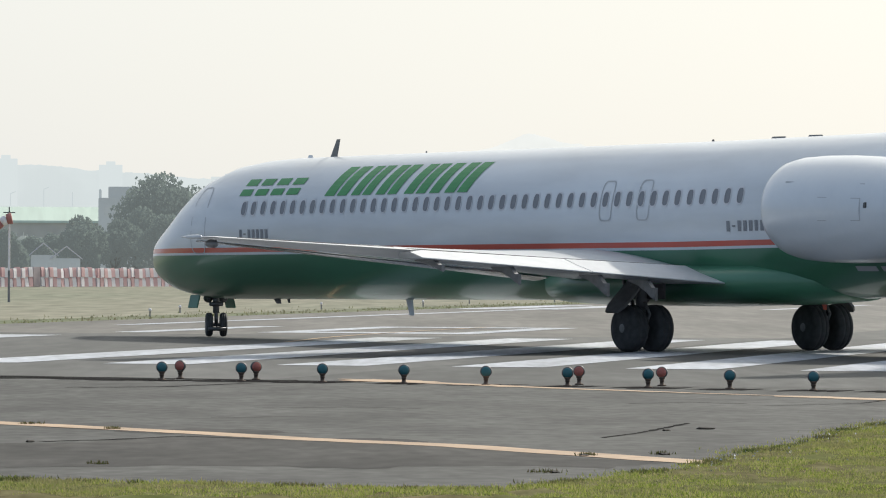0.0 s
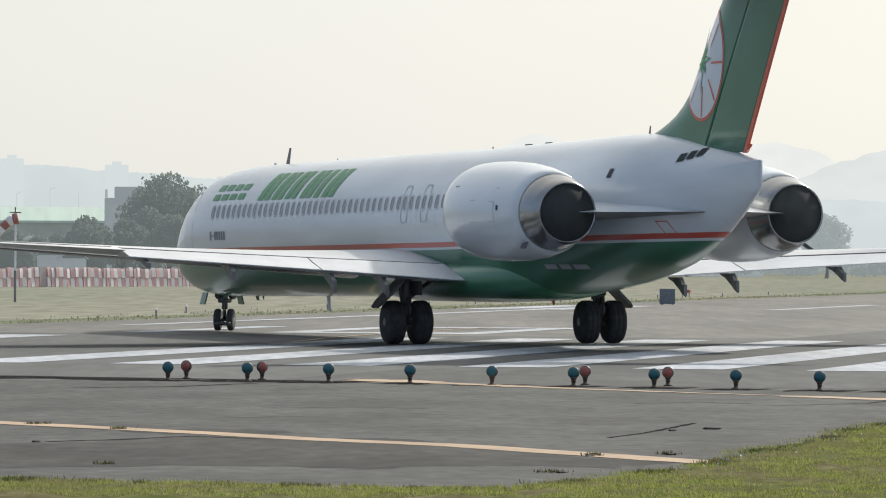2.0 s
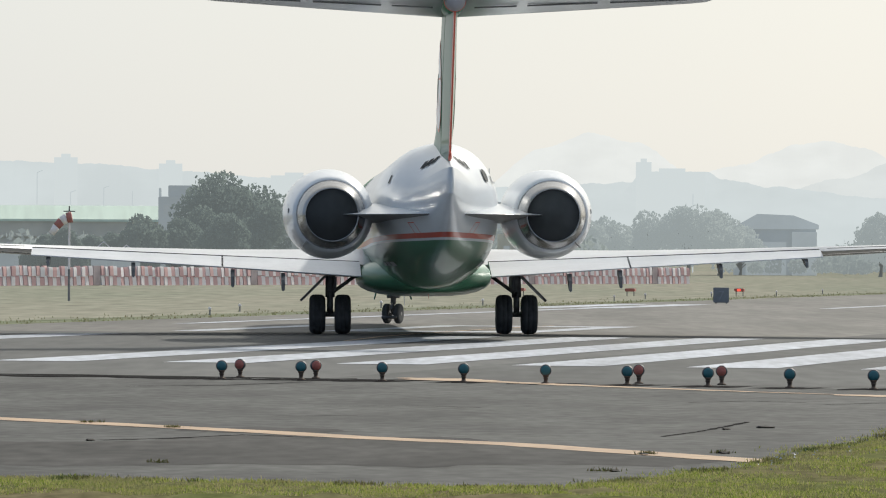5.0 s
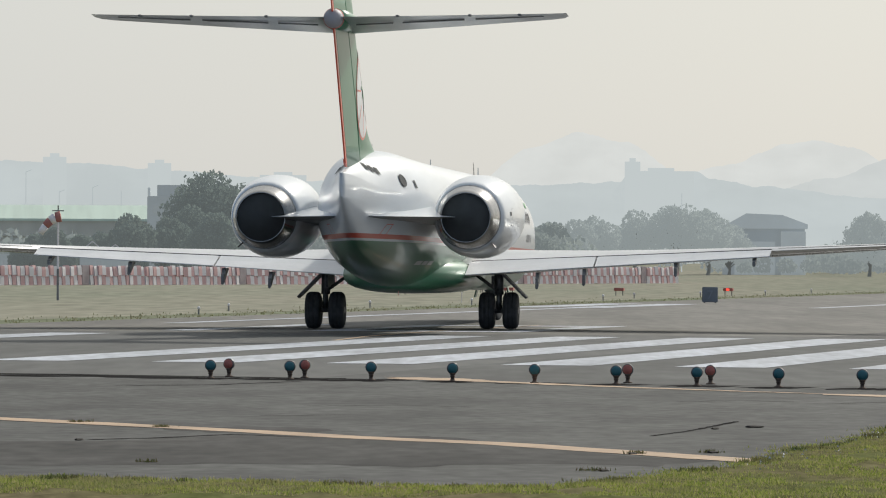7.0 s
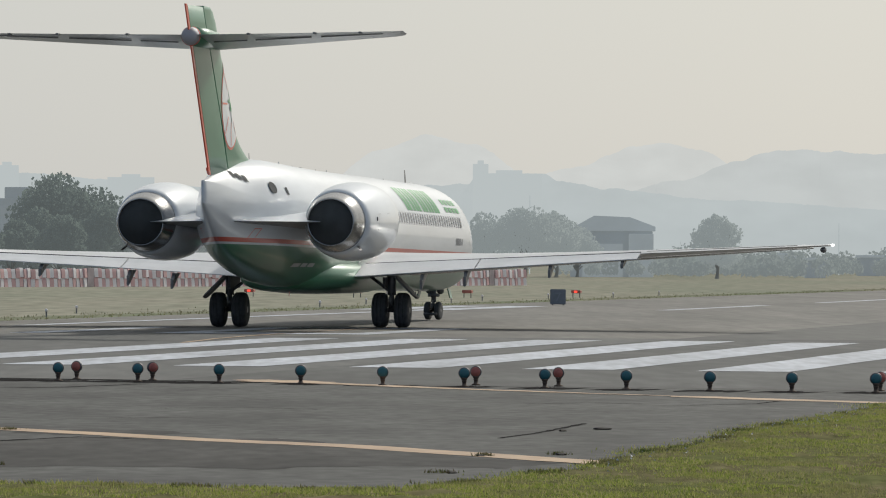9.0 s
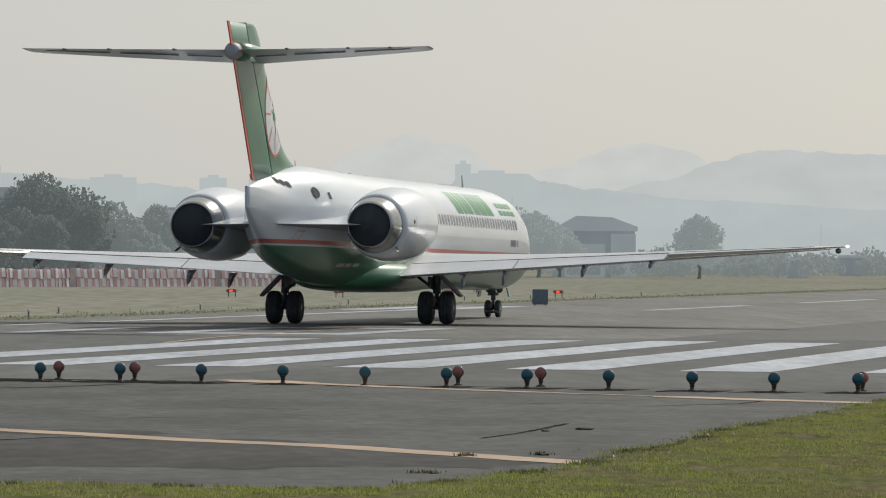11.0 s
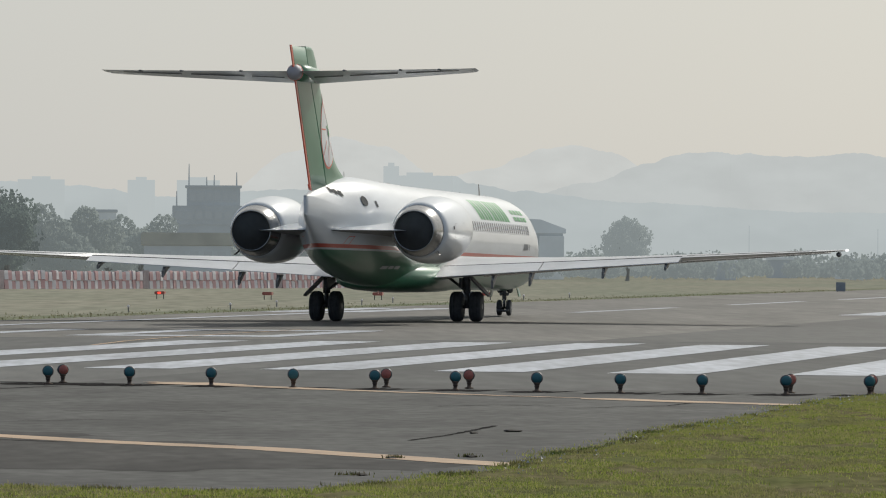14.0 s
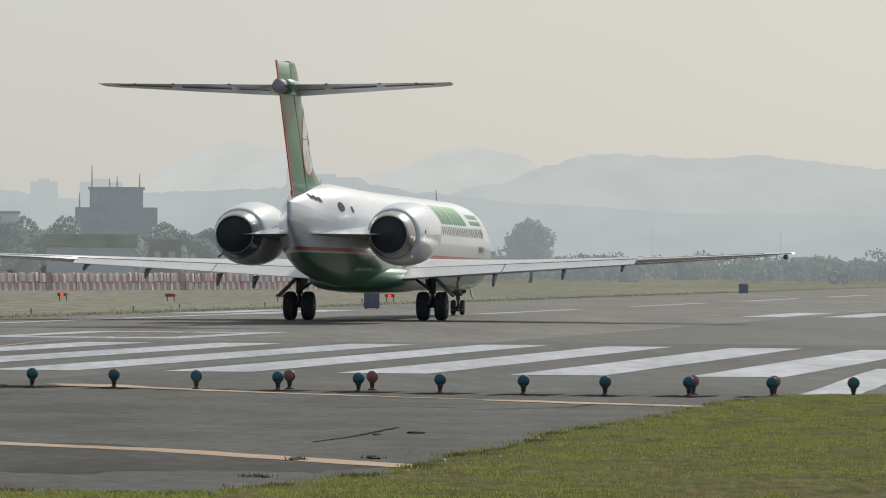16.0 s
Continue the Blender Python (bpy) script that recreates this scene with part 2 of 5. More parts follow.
solid("threshold_shoulder", bm, SHOULDER, "darker worn asphalt beside the runway threshold", "runway", "structure")
bm = bmesh.new()
rbar(bm, FAR_U - 3.2, FAR_U, -120, 900, 0.012, 0.25)
solid("verge", bm, VERGE, "greener strip of grass along the pavement edge", "grass", "structure")

# taxiway in front of the threshold, bounded by the turf
bm = bmesh.new()
EDGE = [(-60, 56), (-12, 51.4), (-4.1, 50.3), (-2.5, 49.7), (-0.4, 48.7), (0.6, 48.6), (1.4, 51.0), (2.6, 54.6), (3.4, 59.0), (3.9, 60.2), (4.9, 66.0), (5.6, 68.6),
        (6.7, 73.2), (8.5, 81.4), (10.1, 86.0), (11.8, 87.3), (30, 84)]
sheet(bm, [(-60, 40), (30, 40)] + [tuple(rw(u, v)[:2]) for u, v in ((24, -14.4), (-60, -14.4))], 0.024)
solid("taxiway", bm, CONCRETE, "weathered grey asphalt taxiway with cracks and stains", "taxiway", "structure")


def edge_y(x):
    """The turf's edge at x, for the stretch where it runs away from the camera."""
    for (x0, y0), (x1, y1) in zip(EDGE, EDGE[1:]):
        if x0 <= x <= x1:
            return y0 + (y1 - y0) * (x - x0) / (x1 - x0)
    return 56.0


bm = bmesh.new()
pts = []
for (x0, y0), (x1, y1) in zip(EDGE, EDGE[1:]):
    for i in range(8):
        k = i / 8
        pts.append((x0 + (x1 - x0) * k + random.uniform(-0.05, 0.05), y0 + (y1 - y0) * k + random.uniform(-0.12, 0.12)))
sheet(bm, [(40, 20), (-60, 20)][::-1] + [(40, 84)] + pts[::-1], 0.030)
solid("turf", bm, GRASS, "rough green and straw turf beside the taxiway", "grass", "structure")


def turf_z(x, y):
    """Height of the lumpy turf, fading out at its edge."""
    k = max(0.0, min(1.0, (edge_y(x) - y) / 1.6))
    n = noise.noise((x * 1.1, y * 0.42, 2)) * 0.06 + noise.noise((x * 3.1, y * 1.2, 7)) * 0.05 + noise.noise((x * 8, y * 3.2, 4)) * 0.025
    return 0.036 + k * max(0.0, 0.004 + 0.8 * n)


bm = bmesh.new()
grid = {}
for i in range(0, 152):
    for j in range(0, 174):
        x, y = -5.6 + i * 0.125, 42.6 + j * 0.26
        if abs(x) < y * 0.15 + 0.9 and y < edge_y(x) - 0.15:
            grid[i, j] = bm.verts.new((x, y, turf_z(x, y)))
for (i, j), v in grid.items():
    if (i + 1, j) in grid and (i, j + 1) in grid and (i + 1, j + 1) in grid:
        bm.faces.new((v, grid[i + 1, j], grid[i + 1, j + 1], grid[i, j + 1]))
solid("turf_tussocks", bm, GRASS, "low lumpy tussocks of the worn turf", "grass", "stuff", smooth=True)


def ribbon(bm, pts, width, z, wob=0.0):
    left, right = [], []
    for i, p in enumerate(pts):
        a, b = Vector(pts[max(0, i - 1)]), Vector(pts[min(len(pts) - 1, i + 1)])
        d = (b - a).normalized()
        n = Vector((-d.y, d.x))
        w = (width[i] if isinstance(width, list) else width) / 2
        left.append(Vector(p) + n * (w + random.uniform(-wob, wob)))
        right.append(Vector(p) - n * (w + random.uniform(-wob, wob)))
    for i in range(len(pts) - 1):
        bm.faces.new([bm.verts.new((q.x, q.y, z)) for q in (left[i], left[i + 1], right[i + 1], right[i])])


def fine(pts, n=7):
    out = []
    for a, b in zip(pts, pts[1:]):
        out += [tuple(Vector(a).lerp(Vector(b), i / n)) for i in range(n)]
    return out + [pts[-1]]


# threshold bars
bars = thing("threshold_marking", "row of long white threshold bars painted on asphalt", "marking", kind="structure")
for k in list(range(-3, 5)) + [-6, -7, -8]:
    bm = bmesh.new()
    u0 = k * (3.52 if k < 0 else 3.45) + (0 if k > -4 else 0.1)
    rbar(bm, u0, u0 + 1.78, -0.4 * max(0, k), 37.8 - 1.4 * max(0, k), 0.030, 0.025)
    part("bar", bm, PAINT, bars)
bm = bmesh.new()
ribbon(bm, fine([(10.9, 87.4), (11.9, 92.5), (13.9, 103.4), (15.2, 110)]), 0.95, 0.031, 0.02)
part("side_bar", bm, PAINT, bars)

centre = thing("centreline_marking", "white centreline dashes painted along the runway", "marking", kind="structure")
for i in range(12):
    bm = bmesh.new()
    rbar(bm, CEN_U - 0.35, CEN_U + 0.35, 127 + 50 * i, 157 + 50 * i, 0.030, 0.02)
    part("dash", bm, PAINT, centre)

number = thing("runway_number", "large white painted runway number on the asphalt", "marking", kind="structure")
for u0, u1, v0, v1 in ((-19.7, -18.7, 44, 59.5), (-15.9, -14.9, 45.4, 60.6), (-10.7, -9.7, 45.4, 60.6), (-14.9, -10.7, 45.4, 48.0), (-14.9, -10.7, 58.6, 60.6)):
    bm = bmesh.new()
    rbar(bm, u0, u1, v0, v1, 0.030, 0.02)
    part("stroke", bm, PAINT, number)

zone = thing("touchdown_marking", "white touchdown zone bars beside the centreline", "marking", kind="structure")
for u in (-3.0, 0.4, 3.8, -27.5, -24.8):
    bm = bmesh.new()
    rbar(bm, u, u + 1.8, 122, 144, 0.030, 0.02)
    part("bar", bm, PAINT, zone)
bm = bmesh.new()
rbar(bm, -24.4, -23.7, 60, 128, 0.031, 0.03)
solid("side_stripe", bm, PAINT, "white side stripe painted along the far runway edge", "marking", "structure")

# yellow taxi lines
bm = bmesh.new()
ribbon(bm, fine([(-20, 86), (-5.6, 67.9), (-3.0, 64.4), (-1.5, 62.1), (0.05, 60.4), (1.45, 57.8), (2.9, 55.1), (3.6, 53.8)]), 0.62, 0.030, 0.03)
solid("taxi_line", bm, YELLOW, "faded yellow taxi line on grey asphalt", "marking", "structure")
bm = bmesh.new()
ribbon(bm, fine([(-1.5, 93.5), (-0.9, 92.3), (-0.1, 90.9), (1.2, 88.6), (2.4, 86.8), (3.75, 85.0), (4.9, 83.7), (6.5, 81.5), (8.3, 79.6), (9.2, 78.8)]), [0.6] * 22 + [0.42] * 12 + [0.22] * 10 + [0.7] * 20, 0.031, 0.06)
solid("taxi_line", bm, YELLOW, "faded yellow taxi line crossing to the threshold", "marking", "structure")
bm = bmesh.new()
ribbon(bm, fine([(-1.7, 93.6), (-0.9, 92.2), (-0.2, 91.0)]), [0.3] * 4 + [1.3] * 4 + [1.1] * 4 + [0.6] * 3, 0.0325, 0.03)
solid("taxi_line", bm, YELLOW, "worn patch of yellow paint beside the lights", "marking", "structure")
# thin curved lead-in line across the bars
bm = bmesh.new()
ribbon(bm, fine([(-3.9, 135), (-3.2, 142.5), (-2.7, 146), (-2.1, 150), (-0.6, 158), (1.6, 168)]), 0.16, 0.0335, 0.01)
solid("lead_in_line", bm, YELLOW, "thin faded yellow lead-in line over the white bars", "marking", "structure")

# tar seams and cracks
LIGHTS = [(-4.75, 92.1), (-3.39, 91.7), (-2.01, 91.2), (-0.64, 90.6), (0.72, 89.8), (2.05, 89.1), (3.34, 88.3), (4.63, 87.6), (5.93, 86.9), (7.2, 86.4), (8.52, 86.2), (9.83, 86.0), (11.14, 86.1)]
LA, LB = Vector((-4.75, 92.2)), Vector((8.55, 86.2))
for name, pts, w in (("seam", [tuple(LA.lerp(LB, k)) for k in (-1.2, -0.6, -0.2, 0.05, 0.2)], 1.0), ("seam", [(LA.lerp(LB, k) + Vector((0.25, 1.0)))[:] for k in (-1.2, -0.5, 0.1, 0.25)], 0.7),
                     ("crack", [(-6, 86.5), (-4.4, 87.6), (-3.2, 90.2)], 0.13), ("crack", [(1.85, 63.2), (2.4, 65.3), (2.75, 67.1), (3.12, 69.1)], 0.07),
                     ("crack", [(-4.5, 61.0), (-3.8, 61.7), (-3.0, 63.1), (-2.2, 62.3)], 0.12), ("crack", [(-2.6, 75.4), (-1.2, 75.9), (-0.3, 75.1)], 0.06), ("crack", [(2.7, 78.4), (3.6, 79.3), (4.4, 78.7)], 0.07), ("crack", [(-3, 70.6), (-1.9, 71.1)], 0.05), ("crack", [(4.6, 77.6), (6.1, 79.2), (6.6, 81)], 0.06)):
    bm = bmesh.new()
    ribbon(bm, fine(pts, 9), w, 0.0275, w * 0.35)
    solid(name, bm, TAR, "dark tar-filled seam in the pavement" if name == "seam" else "thin dark crack in the asphalt", "pavement crack", "structure")
for x, y in LIGHTS:
    p = Vector((x, y))
    bm = bmesh.new()
    ribbon(bm, fine([(p.x - random.uniform(0.3, 0.55), p.y + 0.1), (p.x, p.y - 0.12), (p.x + random.uniform(0.3, 0.55), p.y - 0.3)], 5), 1.0, 0.029, 0.3)
    solid("patch", bm, TAR, "black bitumen patch round a light's foot", "pavement patch", "structure")

# resurfaced and stained areas of the taxiway
for name, label, pts, z, m_ in (("stain", "dark worn stain across the taxiway", [(-4.3, 60.5), (-3.2, 62.8), (-2.2, 63.6), (-1.6, 62.4), (-0.6, 62.8), (0.2, 60.2), (1.0, 57.8), (2.2, 55.3), (1.6, 54.0), (0.4, 54.6), (-0.8, 53.6), (-2.2, 54.2), (-4.4, 53.4), (-9, 55), (-9, 60)], 0.0262, OLDTAR),
                                ("stain", "dark worn stain beside the yellow line", [(-4.0, 64.6), (-3.1, 66.0), (-2.3, 65.6), (-1.7, 64.6), (-2.2, 63.9), (-3.3, 64.0)], 0.0266, OLDTAR)):
    bm = bmesh.new()
    ring = fine(pts + [pts[0]], 5)[:-1]
    sheet(bm, [(x + random.uniform(-0.12, 0.12), y + random.uniform(-0.2, 0.2)) for x, y in ring], z)
    solid(name, bm, m_, label, "pavement stain", "structure")

# dark clods and weeds on the taxiway
for x, y, r in ((3.23, 66.7, 0.10), (2.72, 65.9, 0.05), (2.36, 57.8, 0.06), (1.5, 57.3, 0.05), (-4.6, 60.8, 0.05), (4.95, 66.9, 0.06), (1.1, 52.7, 0.05)):
    bm = bmesh.new()
    bmesh.ops.create_icosphere(bm, subdivisions=2, radius=r)
    for v in bm.verts:
        v.co = Vector((v.co.x * 1.2 + 0.02 * noise.noise(v.co * 30), v.co.y * 1.2, max(-0.01, v.co.z * 0.2 + 0.02 * noise.noise(v.co * 25))))
        v.co += Vector((x, y, 0.034))
    solid("clod", bm, SOIL, "small dark clod of earth on the taxiway", "clod", group="clods on the taxiway", smooth=True)


# near turf: many blades as one object
def blades(name, spots, hmin, hmax, wid, material, label):
    n = len(spots)
    sp = np.array(spots)
    ang, hgt = np.random.uniform(0, math.tau, n), np.random.uniform(hmin, hmax, n)
    lean = np.random.uniform(0.1, 0.9, n) * hgt
    dirx, diry = np.cos(ang), np.sin(ang)
    wv = np.random.uniform(0.6, 1.3, n) * wid
    v = np.zeros((n, 3, 3))
    v[:, 0] = np.stack([sp[:, 0] - diry * wv, sp[:, 1] + dirx * wv, sp[:, 2]], 1)
    v[:, 1] = np.stack([sp[:, 0] + diry * wv, sp[:, 1] - dirx * wv, sp[:, 2]], 1)
    v[:, 2] = np.stack([sp[:, 0] + dirx * lean, sp[:, 1] + diry * lean, sp[:, 2] + hgt], 1)
    me = bpy.data.meshes.new(name)
    me.from_pydata(v.reshape(-1, 3).tolist(), [], np.arange(3 * n).reshape(n, 3).tolist())
    me.materials.append(material)
    return tagged(new(name, me), label, "grass", kind="stuff")


def leafy(name, stops, rough=0.7, trans=0.25, patch=0.5, pcol=(0.2, 0.18, 0.08)):
    """Leaves: a tone for each blade, with larger patches of a second tone."""
    m = bpy.data.materials.new(name)
    m.use_nodes = True
    nt = m.node_tree
    b = nt.nodes["Principled BSDF"]
    b.inputs["Roughness"].default_value = rough
    b.inputs["Specular IOR Level"].default_value = 0.05
    geo, ramp = nt.nodes.new("ShaderNodeNewGeometry"), nt.nodes.new("ShaderNodeValToRGB")
    el = ramp.color_ramp.elements
    while len(el) < len(stops):
        el.new(0.5)
    for i, (e, c) in enumerate(zip(el, stops)):
        e.position, e.color = i / (len(stops) - 1), (*c, 1)
    nt.links.new(geo.outputs["Random Per Island"], ramp.inputs[0])
    tc, no, mr, mx = nt.nodes.new("ShaderNodeTexCoord"), nt.nodes.new("ShaderNodeTexNoise"), nt.nodes.new("ShaderNodeMapRange"), nt.nodes.new("ShaderNodeMixRGB")
    no.inputs["Scale"].default_value, no.inputs["Detail"].default_value = patch, 4
    nt.links.new(tc.outputs["Object"], no.inputs["Vector"])
    mr.inputs[1].default_value, mr.inputs[2].default_value, mr.inputs[4].default_value = 0.45, 0.62, 0.75
    nt.links.new(no.outputs["Fac"], mr.inputs[0])
    nt.links.new(mr.outputs[0], mx.inputs[0])
    nt.links.new(ramp.outputs[0], mx.inputs[1])
    mx.inputs[2].default_value = (*pcol, 1)
    nt.links.new(mx.outputs[0], b.inputs["Base Color"])
    tr, ms = nt.nodes.new("ShaderNodeBsdfTranslucent"), nt.nodes.new("ShaderNodeMixShader")
    nt.links.new(mx.outputs[0], tr.inputs[0])
    ms.inputs[0].default_value = trans
    nt.links.new(b.outputs[0], ms.inputs[1])
    nt.links.new(tr.outputs[0], ms.inputs[2])
    nt.links.new(ms.outputs[0], nt.nodes["Material Output"].inputs[0])
    return m


BLADE = leafy("grass_blades", [(0.13, 0.18, 0.03), (0.25, 0.31, 0.06), (0.35, 0.39, 0.09), (0.39, 0.38, 0.14), (0.42, 0.37, 0.20)], trans=0.4, patch=0.75, pcol=(0.27, 0.25, 0.13))
WEED = leafy("weed_leaves", [(0.05, 0.065, 0.02), (0.09, 0.11, 0.03), (0.14, 0.13, 0.06), (0.16, 0.12, 0.08)], trans=0.2)
TUFT = leafy("tuft_leaves", [(0.05, 0.08, 0.025), (0.10, 0.14, 0.04), (0.15, 0.17, 0.06)], trans=0.25)
FARBLADE = leafy("far_grass_blades", [(0.16, 0.18, 0.09), (0.19, 0.20, 0.11), (0.22, 0.21, 0.13)], trans=0.5, patch=0.1, pcol=(0.19, 0.175, 0.12))
BARE = [(6.15, 50.6, 1.1, 3.2), (6.5, 61.0, 0.6, 0.6), (4.3, 53.5, 0.6, 1.1), (5.4, 56.5, 0.35, 0.8), (7.6, 58.0, 0.5, 0.9), (3.2, 50.2, 0.5, 0.8), (8.3, 66.0, 0.5, 0.8)]
spots = []
while len(spots) < 230000:
    x, y = random.uniform(-5.5, 13.5), random.uniform(46.5, 88.5)
    if abs(x) > y * 0.15 + 0.4 or y > edge_y(x) + random.uniform(-0.15, 0.12):
        continue
    if noise.noise((x * 0.6, y * 0.22, 3)) < random.uniform(-0.75, 0.3):
        continue
    # worn places where the soil shows through
    if noise.noise((x * 1.5, y * 0.45, 9)) + 0.5 * noise.noise((x * 5, y * 1.6, 5)) < random.uniform(-0.45, 0.0):
        continue
    rag = 0.45 * noise.noise((x * 4, y * 1.4, 1))
    if any(((x - cx) / rx) ** 2 + ((y - cy) / ry) ** 2 < 1 + rag and random.random() < 0.93 for cx, cy, rx, ry in BARE):
        continue
    spots.append((x, y, turf_z(x, y) - 0.004))
blades("turf_blades", spots, 0.010, 0.038, 0.0065, BLADE, "dense short green and straw grass blades")
spots = []
for _ in range(190):
    k = random.random() * (len(EDGE) - 4)
    i = int(k) + 2
    a, b = Vector(EDGE[i]), Vector(EDGE[i + 1])
    c = a.lerp(b, k % 1)
    r = random.uniform(0.05, 0.22)
    spots += [(random.gauss(c.x, r), random.gauss(c.y, r * 1.5), 0.028) for _ in range(int(60 * r / 0.1))]
blades("edge_grass", spots, 0.012, 0.042, 0.006, BLADE, "ragged taller grass along the turf edge")
spots = []
for _ in range(42):
    k = random.random() * (len(EDGE) - 4)
    c = Vector(EDGE[int(k) + 2]).lerp(Vector(EDGE[int(k) + 3]), k % 1)
    spots += [(random.gauss(c.x, 0.07), random.gauss(c.y - 0.1, 0.2), 0.028) for _ in range(45)]
for x, y, r in ((-3.97, 65.6, 0.07), (-5.1, 67.4, 0.09), (1.53, 57.4, 0.06), (2.31, 57.85, 0.05), (1.0, 52.75, 0.09), (-1.36, 49.2, 0.13), (-1.25, 49.3, 0.1), (3.5, 58.8, 0.12), (3.6, 58.6, 0.1), (3.9, 60.4, 0.1), (4.95, 66.3, 0.12), (-3.44, 54.4, 0.06), (1.0, 50.0, 0.2), (-3.6, 50.2, 0.16)):
    spots += [(random.gauss(x, r), random.gauss(y, r), 0.028) for _ in range(60)]
blades("edge_weeds", spots, 0.015, 0.05, 0.008, WEED, "scattered dark withered weeds at the turf edge")
spots = []
for _ in range(24):
    k = 2 + random.random() * (len(EDGE) - 5)
    c = Vector(EDGE[int(k)]).lerp(Vector(EDGE[int(k) + 1]), k % 1)
    r = random.uniform(0.03, 0.10)
    spots += [(random.gauss(c.x, r), random.gauss(c.y - 0.1, r * 1.4), 0.03) for _ in range(int(1400 * r))]
blades("edge_tufts", spots, 0.02, 0.058, 0.008, TUFT, "dark leafy tufts standing along the turf edge")
spots = [(random.uniform(2.5, 10), 0, 0.05) for _ in range(240)]
spots = [(x, edge_y(x) - abs(random.gauss(0, 2.0)), 0.07) for x, _, z in spots]
blades("clover_heads", spots, 0.01, 0.025, 0.014, PAINT, "scattered small white clover flower heads")


# ---------------------------------------------------------------- threshold lights
def edge_light(colour, glass):
    e = thing("threshold_light", "%s globe threshold light on a short metal stem" % colour, "runway light", group="threshold lights")
    bm = bmesh.new()
    lathe(bm, [(0, 0.075), (0.015, 0.075), (0.025, 0.04), (0.05, 0.033), (0.075, 0.033), (0.08, 0.042), (0.10, 0.042), (0.105, 0.034), (0.12, 0.05), (0.15, 0.055)], "z", 16)
    part("stem", bm, RUST, e, "rusty brown metal stem", smooth=True)
    bm = bmesh.new()
    lathe(bm, [(-0.04, 0.05), (-0.04, 0.083), (-0.03, 0.094), (0.0, 0.098), (0.03, 0.094), (0.04, 0.083), (0.04, 0.05)], "y", 24, (0, 0, 0.222))
    part("housing", bm, DARK, e, smooth=True)
    for s in (-1, 1):
        bm = bmesh.new()
        lathe(bm, [(s * 0.062, 0.012), (s * 0.060, 0.045), (s * 0.052, 0.068), (s * 0.040, 0.080), (s * 0.034, 0.082)], "y", 24, (0, 0, 0.222))
        part("lens", bm, glass, e, "%s glass lens" % colour, smooth=True)
    return e


BLUEG = mat("blue_glass", (0.03, 0.135, 0.155), 0.4, var=0.1, scale=8)
REDG = mat("red_glass", (0.40, 0.12, 0.09), 0.4, var=0.25, scale=14)
blue, red = edge_light("blue-green", BLUEG), edge_light("red", REDG)
for i, (x, y) in enumerate(LIGHTS):
    m = pose(x, y, 0.026, 0, 0, random.uniform(-6, 6))
    if i:
        copy_thing(blue, m)
    else:
        blue.matrix_basis = m
for n, (x, y) in enumerate(((-4.5, 93.4), (-3.18, 92.8), (2.27, 90.3), (3.62, 89.7), (8.70, 87.3), (9.98, 87.0))):
    m = pose(x, y, 0.026, 0, 0, random.uniform(-25, 25))
    if n:
        copy_thing(red, m)
    else:
        red.matrix_basis = m

# ragged grass along the far runway edge
spots = []
for _ in range(7000):
    v = -60 + 420 * random.random() ** 1.3
    u = FAR_U + 0.1 - abs(random.gauss(0, 2.2))
    if noise.noise((v * 0.2, u, 7)) > random.uniform(-0.6, 0.4):
        p = rw(u, v)
        spots.append((p.x, p.y, 0.01))
blades("verge_tufts", spots, 0.03, 0.11, 0.03, FARBLADE, "ragged green grass fringe along the far pavement edge")


# ---------------------------------------------------------------- aircraft
SHEAR = 0.0072                       # the nose sits a little low


AFT_BEND = 0.0075                     # aft of the wing the body is bent up to fit the camera's view


def sz(x, z):
    return z - SHEAR * x - AFT_BEND * min(0.0, x)


# station: x, top, bottom, half width
STATIONS = [(26.42, 2.36, 2.24, 0.03), (26.36, 2.50, 2.06, 0.20), (26.15, 2.70, 1.84, 0.42), (25.7, 2.96, 1.58, 0.70), (25.0, 3.26, 1.38, 0.98),
            (24.3, 3.58, 1.27, 1.20), (23.7, 3.92, 1.21, 1.34), (23.1, 4.22, 1.18, 1.45), (22.4, 4.46, 1.16, 1.55), (21.4, 4.68, 1.16, 1.63), (20.2, 4.78, 1.16, 1.66), (18.8, 4.82, 1.16, 1.67), (12.0, 4.83, 1.16, 1.67),
            (6.0, 4.83, 1.16, 1.67), (0.0, 4.83, 1.16, 1.67), (-5.0, 4.83, 1.16, 1.67), (-7.0, 4.84, 1.24, 1.64), (-9.0, 4.85, 1.40, 1.55), (-10.2, 4.83, 1.55, 1.44), (-11.2, 4.77, 1.70, 1.28), (-12.0, 4.70, 1.84, 1.08), (-12.7, 4.61, 1.98, 0.87),
            (-13.4, 4.51, 2.15, 0.68), (-14.2, 4.39, 2.38, 0.50), (-15.0, 4.26, 2.70, 0.34), (-15.7, 4.14, 3.03, 0.20), (-16.2, 4.06, 3.30, 0.09), (-16.42, 4.03, 3.41, 0.03)]


def station(x):
    for a, b in zip(STATIONS, STATIONS[1:]):
        if b[0] <= x <= a[0]:
            k = (x - b[0]) / (a[0] - b[0])
            return [b[i] + (a[i] - b[i]) * k for i in (1, 2, 3)]


def flank(x):
    """Lower and upper limit of the upright flank; aft of the engines it grows into the blade of the tail cone."""
    top, bot, hw = station(x)
    mid = (top + bot) / 2
    k = min(1.0, max(0.0, (-11.6 - x) / 4.82))
    return mid + (3.41 - mid) * k, mid + (4.03 - mid) * k


